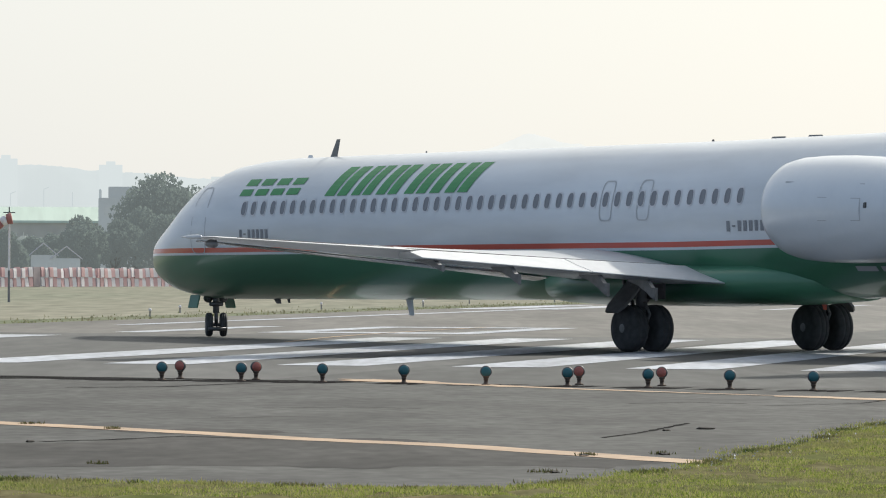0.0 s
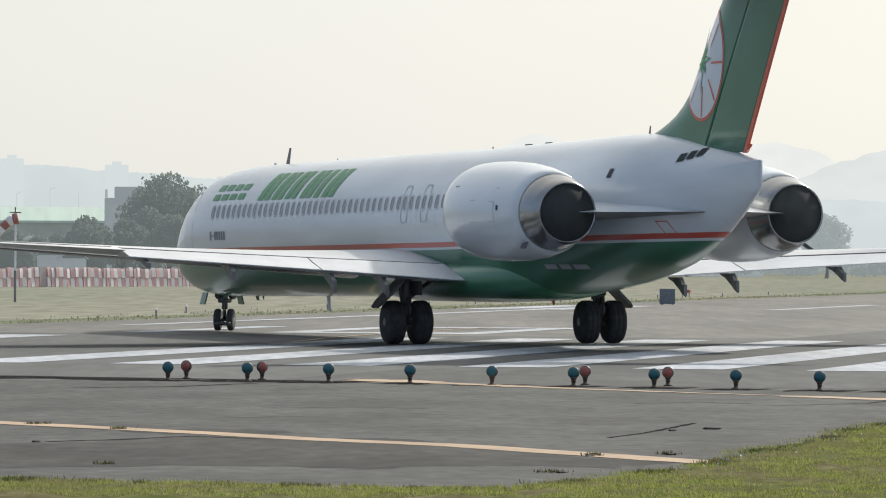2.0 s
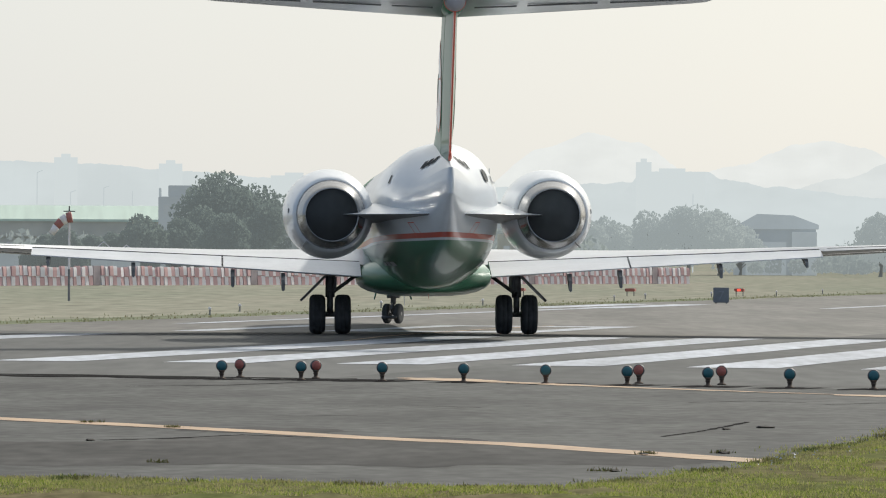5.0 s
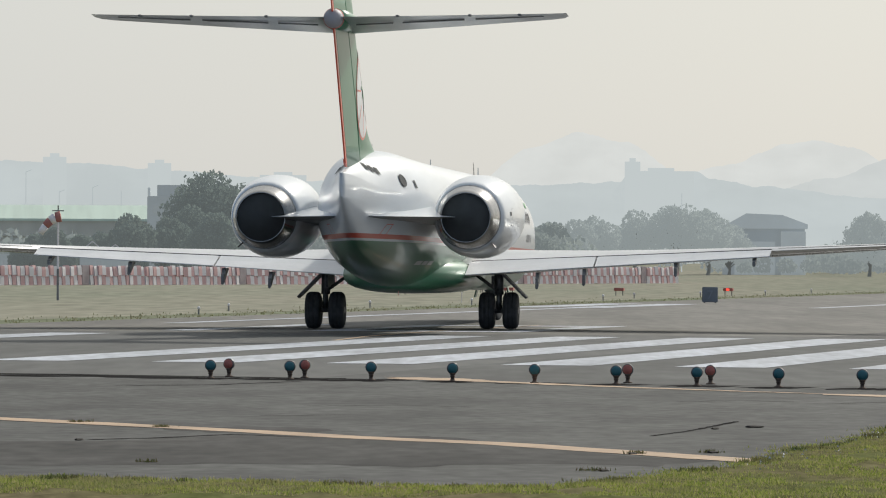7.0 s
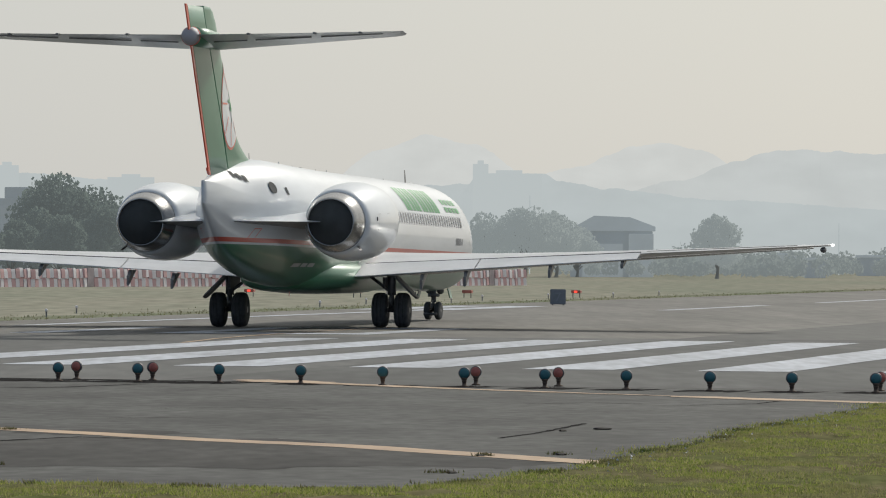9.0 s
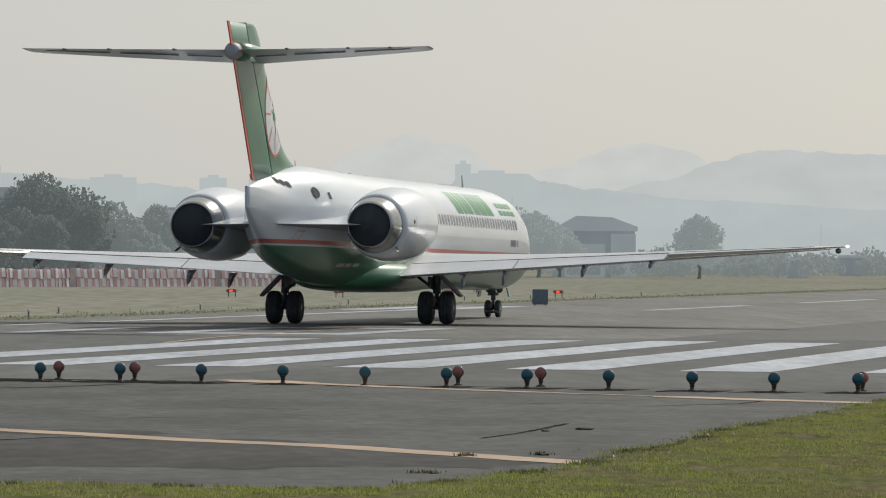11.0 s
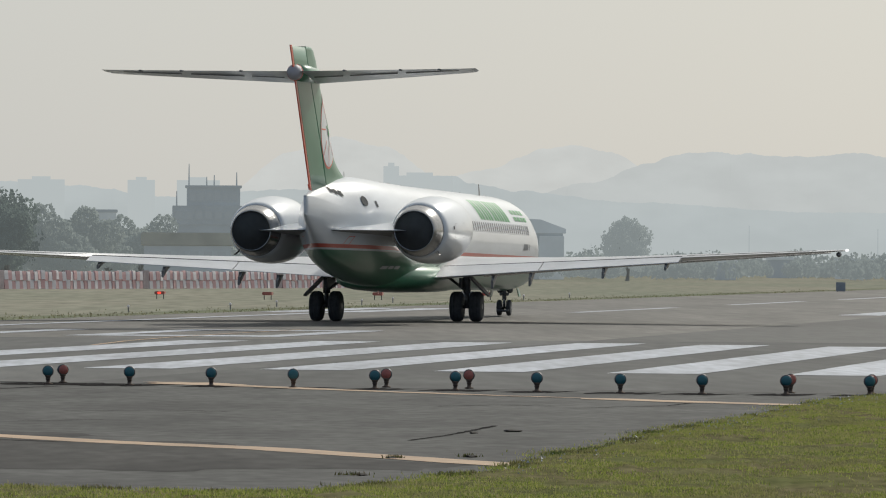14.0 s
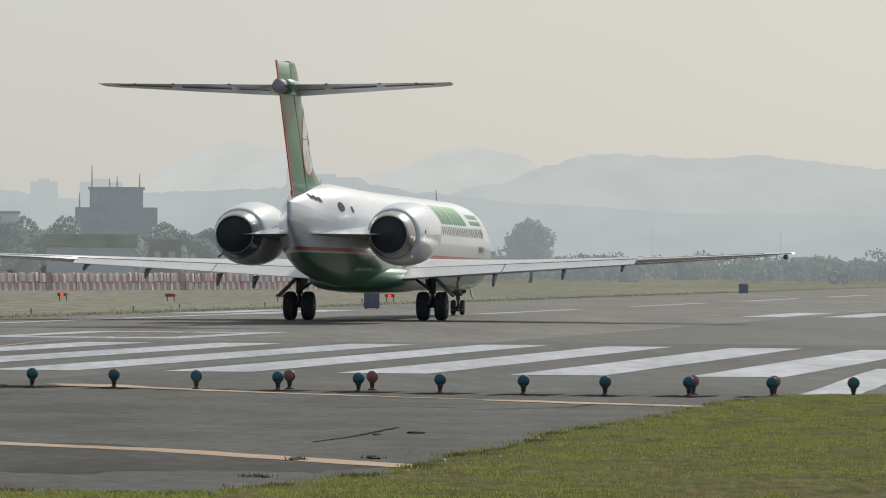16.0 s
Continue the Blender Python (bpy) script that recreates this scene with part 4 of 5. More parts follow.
for side in (1, -1):
    def disc(rad, off, n=40, x0=-13.62, z0=6.47):
        out = []
        for i in range(n):
            a = math.tau * i / n
            z = z0 + 1.22 * rad * math.sin(a)
            x = x0 + 1.0 * rad * math.cos(a) - 0.18 * (z - z0)
            x = min(fin_le(z) - 0.03, max(fin_hinge(z) + 0.05 if z < 5.9 else -20, x))
            out.append(Vector((x, side * (fin_half(x, z) + off), z)))
        return out
    bm = bmesh.new()
    a, b = [bm.verts.new(p) for p in disc(1.06, 0.008)], [bm.verts.new(p) for p in disc(0.55, 0.014)]
    c = bm.verts.new((-13.62, side * (fin_half(-13.62, 6.47) + 0.014), 6.47))
    for i in range(40):
        j = (i + 1) % 40
        bm.faces.new((a[i], a[j], b[j], b[i]))
        bm.faces.new((b[i], b[j], c))
    part("emblem_rim", bm, RED, fin, "red rim of the tail emblem")
    bm = bmesh.new()
    a, b = [bm.verts.new(p) for p in disc(1.0, 0.014)], [bm.verts.new(p) for p in disc(0.5, 0.020)]
    c = bm.verts.new((-13.62, side * (fin_half(-13.62, 6.47) + 0.020), 6.47))
    for i in range(40):
        j = (i + 1) % 40
        bm.faces.new((a[i], a[j], b[j], b[i]))
        bm.faces.new((b[i], b[j], c))
    part("emblem", bm, WHITE, fin, "white oval tail emblem")
    for i in range(8):
        bm = bmesh.new()
        for q in range(4):
            a = math.tau * (i + 0.0) / 8
            r0, r1 = 0.42 + q * 0.14, 0.42 + (q + 1) * 0.14
            pts = []
            for r, d in ((r0, -0.02), (r1, -0.02), (r1, 0.02), (r0, 0.02)):
                z = 6.47 + 1.22 * r * math.sin(a + d / r)
                x = min(fin_le(z) - 0.03, -13.62 + r * math.cos(a + d / r) - 0.18 * (z - 6.47))
                pts.append(bm.verts.new((x, side * (fin_half(x, z) + 0.026), z)))
            bm.faces.new(pts)
        part("emblem_line", bm, RED, fin, "thin red line of the emblem")
    bm = bmesh.new()
    ring = []
    for i in range(16):
        a = math.tau * i / 16
        r = (0.62 if i % 4 == 0 else 0.42) if i % 2 == 0 else 0.2
        z = 6.56 + 1.1 * r * math.sin(a) * (1.15 if i % 4 == 0 else 1)
        x = -13.50 + 0.85 * r * math.cos(a) - 0.1 * (z - 6.56)
        ring.append(bm.verts.new((x, side * (fin_half(x, z) + 0.032), z)))
    c = bm.verts.new((-13.5, side * (fin_half(-13.5, 6.56) + 0.032), 6.56))
    for i in range(16):
        bm.faces.new((ring[i], ring[(i + 1) % 16], c))
    part("emblem_star", bm, GREENT, fin, "green star shape of the emblem")
bm = bmesh.new()
lathe(bm, [(-13.8, 0.03), (-14.2, 0.15), (-15.0, 0.27), (-16.5, 0.31), (-18.05, 0.27)], "x", 24, (0, 0, 8.22))
part("bullet_fairing", bm, GREEN, fin, "green bullet fairing at the top of the fin", True)
bm = bmesh.new()
lathe(bm, [(-18.05, 0.272), (-18.11, 0.266)], "x", 24, (0, 0, 8.22))
part("fairing_ring", bm, RED, fin, "red ring round the fairing", True)
bm = bmesh.new()
lathe(bm, [(-18.11, 0.258), (-18.3, 0.225), (-18.42, 0.15), (-18.46, 0.03)], "x", 24, (0, 0, 8.22))
part("fairing_cap", bm, CAPM, fin, "grey rounded fairing cap", True)
for side in (1, -1):
    bm = bmesh.new()
    rings = []
    for y, le, te, z, t in ((0.1, -14.7, -18.3, 8.2, 0.34), (3, -16.4, -18.75, 8.21, 0.24), (5.7, -18.0, -19.2, 8.23, 0.13), (6.0, -18.25, -19.27, 8.235, 0.09), (6.12, -18.6, -19.3, 8.24, 0.04)):
        ring = airfoil(le, te, side * y, z, t)
        for p in ring:
            p.z += 0.05 - 0.072 * (p.x - te)
        rings.append(ring)
    loft(bm, rings)
    tp = part("tailplane", bm, WINGM, plane, "grey horizontal tail surface", True)
    for ya, yb in ((0.5, 1.5), (1.75, 3.4), (3.7, 5.5)):
        bm = bmesh.new()
        ring = []
        for y in (ya, yb):
            xe = -18.3 - 0.164 * y + 0.3 * (3.6 - 0.42 * y)
            zu_ = 8.25 + 0.006 * y - 0.072 * 0.3 * (3.6 - 0.42 * y) - 0.42 * (0.34 - 0.036 * y)
            ring.append([Vector((xe - 0.03, side * y, zu_ + 0.025)), Vector((xe + 0.03, side * y, zu_ + 0.02)), Vector((xe + 0.03, side * y, zu_ + 0.06)), Vector((xe - 0.03, side * y, zu_ + 0.06))])
        loft(bm, ring)
        part("elevator_gap", bm, STRUT, tp, "dark slot ahead of the elevator")
    for y in (1.7, 3.6, 4.9):
        bm = bmesh.new()
        te = -18.35 - (y - 0.5) * 0.164
        box(bm, te - 0.05, te + 0.3, side * y - 0.05, side * y + 0.05, 8.23, 8.285, 0.02)
        part("elevator_hinge_fairing", bm, STRUT, tp)
bm = bmesh.new()
tube(bm, (-15.62, 0, 4.5), (-15.85, 0, 4.62), 0.05, 0.03)
part("tail_lamp", bm, RED, fin, "small red tail lamp", True)

# ---- engines
for side in (1, -1):
    def place(bm):
        for v in bm.verts:
            v.co = Vector((v.co.x, v.co.y + side * (2.80 + 0.006 * (v.co.x + 8)), v.co.z + 3.145 + 0.0128 * (v.co.x + 11.8)))
    bm = bmesh.new()
    lathe(bm, [(-7.4, 0.72), (-6.7, 0.78), (-6.35, 0.83), (-6.22, 0.89), (-6.25, 0.97), (-6.42, 1.05), (-6.8, 1.115), (-7.5, 1.15), (-8.4, 1.155), (-9.3, 1.125), (-10.0, 1.065), (-10.6, 0.975), (-11.0, 0.885)], "x", 48)
    place(bm)
    eng = part("engine", bm, WHITE, plane, "white engine nacelle", True)
    bm = bmesh.new()
    lathe(bm, [(-10.9, 0.85), (-11.0, 0.875), (-11.25, 0.82), (-11.55, 0.745), (-11.8, 0.685), (-11.82, 0.652), (-11.4, 0.645)], "x", 48)
    place(bm)
    part("nozzle", bm, GREYM, eng, "polished metal exhaust nozzle", True)
    bm = bmesh.new()
    lathe(bm, [(-11.79, 0.648), (-11.2, 0.625), (-10.3, 0.54), (-10.2, 0.05)], "x", 40)
    place(bm)
    part("exhaust_duct", bm, SOOT, eng, "sooty black exhaust duct", True)
    # access panel outlined on the outer cowl
    for xa, xb, aa, ab in ((-9.9, -8.5, 12, 12.8), (-9.9, -8.5, -12, -12.8), (-9.9, -9.88, -12, 12)):
        bm = bmesh.new()
        for q in range(6):
            a0, a1 = radians(aa + (ab - aa) * q / 6), radians(aa + (ab - aa) * (q + 1) / 6)
            pts = []
            for x, a in ((xa, a0), (xb, a0), (xb, a1), (xa, a1)):
                r = 1.082 + 0.073 * (x + 9.9) / 1.4
                pts.append(bm.verts.new((x, side * r * math.cos(a), r * math.sin(a))))
            bm.faces.new(pts)
        place(bm)
        part("cowl_seam", bm, LINEM, eng)
    for a in (-12, -150):
        bm = bmesh.new()
        box(bm, -9.9, -7.2, -0.008, 0.008, 1.13, 1.158, m=Matrix.Rotation(radians(a * side + 90), 4, "X"))
        for v in bm.verts:
            k = (v.co.x + 9.9) / 2.7
            v.co.y *= 0.935 + 0.065 * k
            v.co.z *= 0.935 + 0.065 * k
        place(bm)
        part("cowl_seam", bm, LINEM, eng)
    bm = bmesh.new()
    box(bm, -10.1, -10.0, -0.06, 0.06, 1.0, 1.07, 0.01, Matrix.Rotation(radians(-85 * side), 4, "X"))
    place(bm)
    part("cowl_latch", bm, DARK, eng)
    bm = bmesh.new()
    loft(bm, [airfoil(x, x - 0.4, 0, 0, 0.05, 5) for x in (-10.4, -10.75)])
    h = len(bm.verts) // 2
    for i, v in enumerate(bm.verts):
        v.co = Vector((v.co.x, v.co.z, -0.78 if i < h else -1.10))
    bmesh.ops.rotate(bm, matrix=Matrix.Rotation(radians(42 * side), 3, "X"), verts=bm.verts)
    place(bm)
    part("drain_mast", bm, DARK, eng, "dark drain mast under the nozzle")
    bm = bmesh.new()
    rings = []
    for y, le, te, t in ((0.45, -6.2, -14.3, 1.25), (0.95, -6.3, -13.75, 1.2), (1.4, -6.4, -13.1, 1.12), (1.85, -6.5, -12.5, 1.05), (2.25, -6.6, -12.05, 0.98), (2.6, -6.8, -11.7, 0.92)):
        ring = airfoil(le, te, side * y, 3.15, t)
        for p in ring:
            p.z = 3.15 + (p.z - 3.15) * (1.0 if p.z > 3.15 else 0.75)
        rings.append(ring)
    loft(bm, rings)
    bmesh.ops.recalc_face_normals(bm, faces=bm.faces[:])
    # downward faces get grey: soot, and the underside's shade put into the colour
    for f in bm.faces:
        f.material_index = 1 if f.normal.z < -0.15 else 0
    part("pylon", bm, [WHITE, STRUT], plane, "engine pylon, white above, grey beneath for soot and shade", True)


# ---- landing gear
def wheel(parent, x, y, r, w, z=None):
    bm = bmesh.new()
    lathe(bm, [(-w / 2, r * 0.55), (-w / 2, r * 0.80), (-w * 0.44, r * 0.91), (-w * 0.3, r * 0.985), (-w * 0.17, r), (-w * 0.165, r * 0.985), (-w * 0.13, r * 0.985), (-w * 0.125, r), (w * 0.125, r), (w * 0.13, r * 0.985), (w * 0.165, r * 0.985),
               (w * 0.17, r), (w * 0.3, r * 0.985), (w * 0.44, r * 0.91), (w / 2, r * 0.80), (w / 2, r * 0.55)], "y", 40)
    ob = part("wheel", bm, TYRE, parent, "black rubber tyre", smooth=True)
    ob.location = (x, y, r if z is None else z)
    for s in (1, -1):
        bm = bmesh.new()
        lathe(bm, [(s * w * 0.36, r * 0.55), (s * w * 0.5, r * 0.56), (s * w * 0.47, r * 0.45), (s * w * 0.40, r * 0.22), (s * w * 0.52, r * 0.18), (s * w * 0.53, 0.01)], "y", 24)
        for i in range(8):
            a = math.tau * i / 8
            tube(bm, (r * 0.36 * math.cos(a), s * w * 0.40, r * 0.36 * math.sin(a)), (r * 0.36 * math.cos(a), s * w * 0.49, r * 0.36 * math.sin(a)), r * 0.05, n=6)
        part("rim", bm, STRUT, ob, "grey wheel rim")
    return ob


ROLLERS = []
for side in (1, -1):
    y0 = side * 2.54
    bm = bmesh.new()
    tube(bm, (0, y0, 0.50), (0.02, y0, 1.05), 0.085, 0.085, 16)
    tube(bm, (0.02, y0, 1.0), (0.1, y0 - side * 0.02, 1.9), 0.13, 0.14, 16)
    tube(bm, (0, y0 - 0.42, 0.535), (0, y0 + 0.42, 0.535), 0.07, 0.07, 12)
    tube(bm, (-0.16, y0, 0.62), (-0.30, y0, 0.86), 0.04, 0.03)
    tube(bm, (-0.30, y0, 0.86), (-0.10, y0, 1.12), 0.03, 0.04)
    gear = part("main_gear", bm, STRUT, plane, "grey main landing gear leg", True)
    for o in (-0.345, 0.345):
        ROLLERS.append((wheel(gear, 0, y0 + o, 0.535, 0.43), 0.535))
    bm = bmesh.new()
    tube(bm, (0.0, y0 - side * 0.06, 1.12), (0.1, y0 - side * 0.75, 1.62), 0.05, 0.05)
    tube(bm, (0.35, y0, 1.05), (0.9, y0 - side * 0.1, 1.6), 0.045, 0.045)
    part("brace", bm, STRUT, gear, "diagonal side brace", True)
    bm = bmesh.new()
    a = Vector((0, y0 + side * 0.10, 1.60))
    b = Vector((0, y0 + side * 0.80, 0.90))
    q = (b - a)
    nrm = Vector((0, q.z, -q.y)).normalized() * 0.03
    rings = []
    for x, k0, k1 in ((0.42, 0.0, 0.78), (0.3, 0.0, 1.0), (-0.16, 0.0, 1.0), (-0.28, 0.0, 0.85)):
        p, r = a + q * k0 + Vector((x, 0, 0)), a + q * k1 + Vector((x, 0, 0))
        rings.append([p + nrm, r + nrm, r - nrm, p - nrm])
    loft(bm, rings)
    part("gear_door", bm, STRUT, gear, "open grey gear door")
    bm = bmesh.new()
    box(bm, -0.7, 0.9, min(y0 - side * 0.1, y0 - side * 0.16), max(y0 - side * 0.1, y0 - side * 0.16), 1.2, 1.55, 0.01)
    part("inner_door", bm, DARK, gear, "dark inner gear door edge")

bm = bmesh.new()
tube(bm, (0, 0, 0.30), (0.03, 0, 0.66), 0.05, 0.05, 14)
tube(bm, (0.03, 0, 0.62), (0.10, 0, 1.30), 0.085, 0.095, 14)
tube(bm, (0, -0.2, 0.31), (0, 0.2, 0.31), 0.045, 0.045)
tube(bm, (-0.10, 0, 0.36), (-0.20, 0, 0.52), 0.025, 0.025)
tube(bm, (-0.20, 0, 0.52), (-0.05, 0, 0.68), 0.025, 0.025)
box(bm, -0.1, 0.2, -0.18, 0.18, 0.80, 0.92, 0.02)
nose_gear = part("nose_gear", bm, STRUT, plane, "grey steerable nose gear leg", True)
nose_gear.location = (23.52, 0, 0)
for o in (-0.19, 0.19):
    ROLLERS.append((wheel(nose_gear, 0, o, 0.315, 0.185), 0.315))
bm = bmesh.new()
tube(bm, (-0.36, -0.24, 0.20), (-0.36, 0.24, 0.20), 0.05, 0.05)
tube(bm, (-0.05, 0, 0.32), (-0.36, 0, 0.20), 0.03, 0.03)
part("spray_deflector", bm, DARK, nose_gear, "dark spray deflector behind the wheels", True)
for side in (1, -1):
    bm = bmesh.new()
    lathe(bm, [(0.10, 0.11), (0.22, 0.13), (0.24, 0.12), (0.245, 0.02)], "x", 16, (0, side * 0.2, 1.02))
    part("taxi_lamp", bm, STRUT, nose_gear, "round taxi lamp", True)
    bm = bmesh.new()
    box(bm, -0.25, 0.25, -0.02, 0.02, -0.36, 0.0, 0.015, Matrix.Translation((23.75, side * 0.50, 1.10)) @ Matrix.Rotation(radians(14 * side), 4, "X"))
    part("nose_gear_door", bm, GREEN, plane, "open green nose gear door")


# ---------------------------------------------------------------- far side of the airfield
def polar(az, d, z=0.0):
    """A point d metres off, az degrees to the right of the camera's first line of sight."""
    return Vector((d * math.sin(radians(az)), d * math.cos(radians(az)), z))


# red and white barrier along the perimeter, panel by panel
fence = thing("perimeter_barrier", "long red and white plastic barrier along the grass", "barrier")
F0, F1 = Vector((-62.0, 344.0, 0)), Vector((16.3, 474.3, 0))
fdir = (F1 - F0).normalized()
fang = math.degrees(math.atan2(fdir.y, fdir.x))


def panel_mesh(first, second):
    bm = bmesh.new()
    w = 0.5
    for k, (z0, z1) in enumerate(((0.0, 0.70), (0.72, 1.42))):
        n0 = len(bm.faces)
        ring = [[Vector((-w * 0.46 * s, dy, z)) for s, dy in ((1, -0.16 + 0.04 * j), (-1, -0.16 + 0.04 * j), (-1, 0.16 - 0.04 * j), (1, 0.16 - 0.04 * j))] for j, z in enumerate((z0, z0 + 0.5, z1))]
        loft(bm, ring)
        bm.faces.ensure_lookup_table()
        for f in bm.faces[n0:]:
            f.material_index = k
    return mesh_of(bm, "panel", [first, second])


POSTM = mat("faded_block", (0.44, 0.37, 0.37), 0.8, var=0.2, scale=1)
# plastic faded, and paled further in the base colour for haze
FRED, FWHITE = mat("faded_hazed_red_plastic", (0.62, 0.39, 0.38), 0.6, var=0.15, scale=0.3), mat("faded_hazed_white_plastic", (0.76, 0.72, 0.72), 0.6, var=0.1, scale=0.3)
pm = [panel_mesh(FRED, FWHITE), panel_mesh(FWHITE, FRED)]
count = 300
for i in range(count):
    if i % 41 in (0, 1):
        continue
    p = F0.lerp(F1, i / count)
    ob = new("panel", pm[i % 2])
    ob.parent, ob.matrix_basis = fence, pose(p.x, p.y, random.uniform(-0.1, 0.03), random.uniform(-3, 3), random.uniform(-2.5, 2.5), fang + random.uniform(-9, 9))
for i in range(0, count, 41):
    p = F0.lerp(F1, (i + 0.5) / count)
    bm = bmesh.new()
    box(bm, -0.45, 0.45, -0.12, 0.12, 0, 1.45, 0.03, pose(p.x, p.y, 0, 0, 0, fang))
    part("post", bm, POSTM, fence, "faded pinkish post block")

# windsock
sock = thing("windsock", "red and white striped windsock drooping on banded pole", "windsock", pose(-20.55, 257.6, 0))
bm = bmesh.new()
tube(bm, (0, 0, 0), (0, 0, 1.5), 0.06, 0.055)
part("pole", bm, DARKGREY, sock)
bm = bmesh.new()
tube(bm, (0, 0, 1.5), (0, 0, 4.25), 0.055, 0.045)
part("pole", bm, FWHITE, sock)
bm = bmesh.new()
box(bm, -0.28, 0.28, -0.04, 0.04, 4.22, 4.27, 0.01)
tube(bm, (0, 0, 4.2), (0, 0, 4.5), 0.03)
part("crossbar", bm, DARK, sock)
for i in range(4):
    bm = bmesh.new()
    c0, c1 = Vector((0.12 - 0.24 * i, 0, 3.98 - 0.1 * i * i * 0.5)), Vector((0.12 - 0.24 * (i + 1), 0, 3.98 - 0.1 * (i + 1) ** 2 * 0.5))
    tube(bm, c0, c1, 0.27 - 0.03 * i, 0.27 - 0.03 * (i + 1), 16)
    part("sock_band", bm, SOCKR if i % 2 == 0 else FWHITE, sock, "red cloth band" if i % 2 == 0 else "white cloth band", True)

# distance sign boards and approach light units
for n, (x, y) in enumerate(((10.35, 257.6), (46.6, 428.0))):
    s = thing("distance_sign", "dark square runway distance sign on short legs", "sign", pose(x, y, 0, 0, 0, -6), group="distance signs")
    bm = bmesh.new()
    box(bm, -0.37, 0.37, -0.06, 0.06, 0.06, 0.78, 0.02)
    part("board", bm, FARSIGN if n else SIGNM, s, "blue-grey board")
    for q in (-0.25, 0.25):
        bm = bmesh.new()
        tube(bm, (q, 0, 0), (q, 0, 0.1), 0.03)
        part("leg", bm, DARK, s)
    if n == 0:
        cu = bpy.data.curves.new("digit", "FONT")
        cu.body, cu.size, cu.extrude, cu.align_x = "7", 0.62, 0.004, "CENTER"
        cu.materials.append(DIGITM)
        t = new("digit", cu)
        t.parent, t.matrix_basis = s, pose(0, -0.066, 0.2, 90, 0, 0)
        t["label"] = "faint grey digit"
for x, y in ((-5.14, 311.5), (13.72, 315.0), (7.3, 310.4), (1.0, 309.0)):
    s = thing("approach_light", "low red-lit approach light box on thin legs in grass", "approach light", pose(x, y, 0, 0, 0, -10), group="approach light units")
    bm = bmesh.new()
    box(bm, -0.28, 0.28, -0.3, 0.3, 0.26, 0.44, 0.03)
    part("body", bm, REDG, s)
    for q in (-0.2, 0.2):
        bm = bmesh.new()
        tube(bm, (q, 0, 0), (q, 0, 0.28), 0.025)
        part("leg", bm, DARK, s)
    if x in (-5.14, 13.72):
        bm = bmesh.new()
        box(bm, -0.09, 0.09, -0.33, -0.305, 0.29, 0.41, 0.01)
        part("lens", bm, REDGLOW, s, "glowing red lens")
for i in range(16):
    v = -10 + i * 16 + random.uniform(-2, 2)
    p = rw(FAR_U - 1.5 - random.uniform(0, 4), v)
    s = thing("edge_marker", "tiny white edge lamp in the grass", "runway light", pose(p.x, p.y, 0), group="edge markers")
    bm = bmesh.new()
    tube(bm, (0, 0, 0), (0, 0, 0.2), 0.03)
    part("stem", bm, DARKGREY, s)
    bm = bmesh.new()
    lathe(bm, [(0.2, 0.04), (0.23, 0.06), (0.28, 0.055), (0.31, 0.02)], "z", 12)
    part("lens", bm, FWHITE, s, smooth=True)


# ---- trees
def crown_cards(centres, n, size, squash=0.9):
    """Small leaf clumps on and in a few lobes; returns vertices and quads."""
    verts, quads = [], []
    tot = sum(r ** 2 for _, r in centres)
    for c, r in centres:
        for _ in range(max(8, int(n * r * r / tot))):
            d = Vector((random.gauss(0, 1), random.gauss(0, 1), random.gauss(0, 1))).normalized()
            rr = r * (0.62 + 0.42 * random.random() ** 0.5) * (1 + 0.22 * noise.noise(d * 2.2 + c))
            p = c + Vector((d.x * rr, d.y * rr, d.z * rr * squash))
            if p.z < 0.4:
                continue
            q = Euler((random.uniform(0, 6.3), random.uniform(0, 6.3), random.uniform(0, 6.3))).to_matrix()
            s = size * random.uniform(0.5, 1.3)
            b = len(verts)
            for a, e in ((-1, -0.5), (0.1, -0.75), (1, 0.3), (-0.2, 0.8)):
                verts.append(p + q @ Vector((a * s, e * s, 0)))
            quads.append((b, b + 1, b + 2, b + 3))
    return verts, quads


def tree(az, d, h, w, material, n=1500, trunk=0.25, label="broad green tree with a dense uneven crown", lobes=9, size=0.3, kindname="tree"):
    p = polar(az, d)
    t = thing(kindname, label, kindname, pose(p.x, p.y, 0))
    bm = bmesh.new()
    th = h * trunk
    rings = []
    for z, r in ((0, 0.035 * h), (0.06 * h, 0.026 * h), (th, 0.02 * h), (h * 0.62, 0.008 * h)):
        rings.append([Vector((r * math.cos(math.tau * i / 8) + 0.02 * h * math.sin(z), r * math.sin(math.tau * i / 8), z)) for i in range(8)])
    loft(bm, rings)
    centres = []
    for i in range(lobes):
        a = math.tau * (i + random.uniform(-0.3, 0.3)) / lobes
        k = random.uniform(0.25, 1.0)
        z = th + (h - th) * random.uniform(0.22, 0.78) * (1 - 0.25 * k)
        c = Vector((0.34 * w * k * math.cos(a), 0.34 * w * k * math.sin(a), z))
        centres.append((c, random.uniform(0.17, 0.27) * min(w, h * 1.2)))
        tube(bm, (0, 0, th * random.uniform(0.7, 1.1)), tuple(c), 0.012 * h, 0.004 * h, 6)
    centres.append((Vector((random.uniform(-0.1, 0.1) * w, 0, h - 0.21 * min(w, h))), 0.21 * min(w, h)))
    part("trunk", bm, BARK, t, "grey-brown trunk and limbs")
    v, q = crown_cards(centres, n, size)
    me = bpy.data.meshes.new("crown")
    me.from_pydata([tuple(x) for x in v], [], q)
    me.materials.append(material)
    c = new("crown", me)
    c.parent = t
    return t


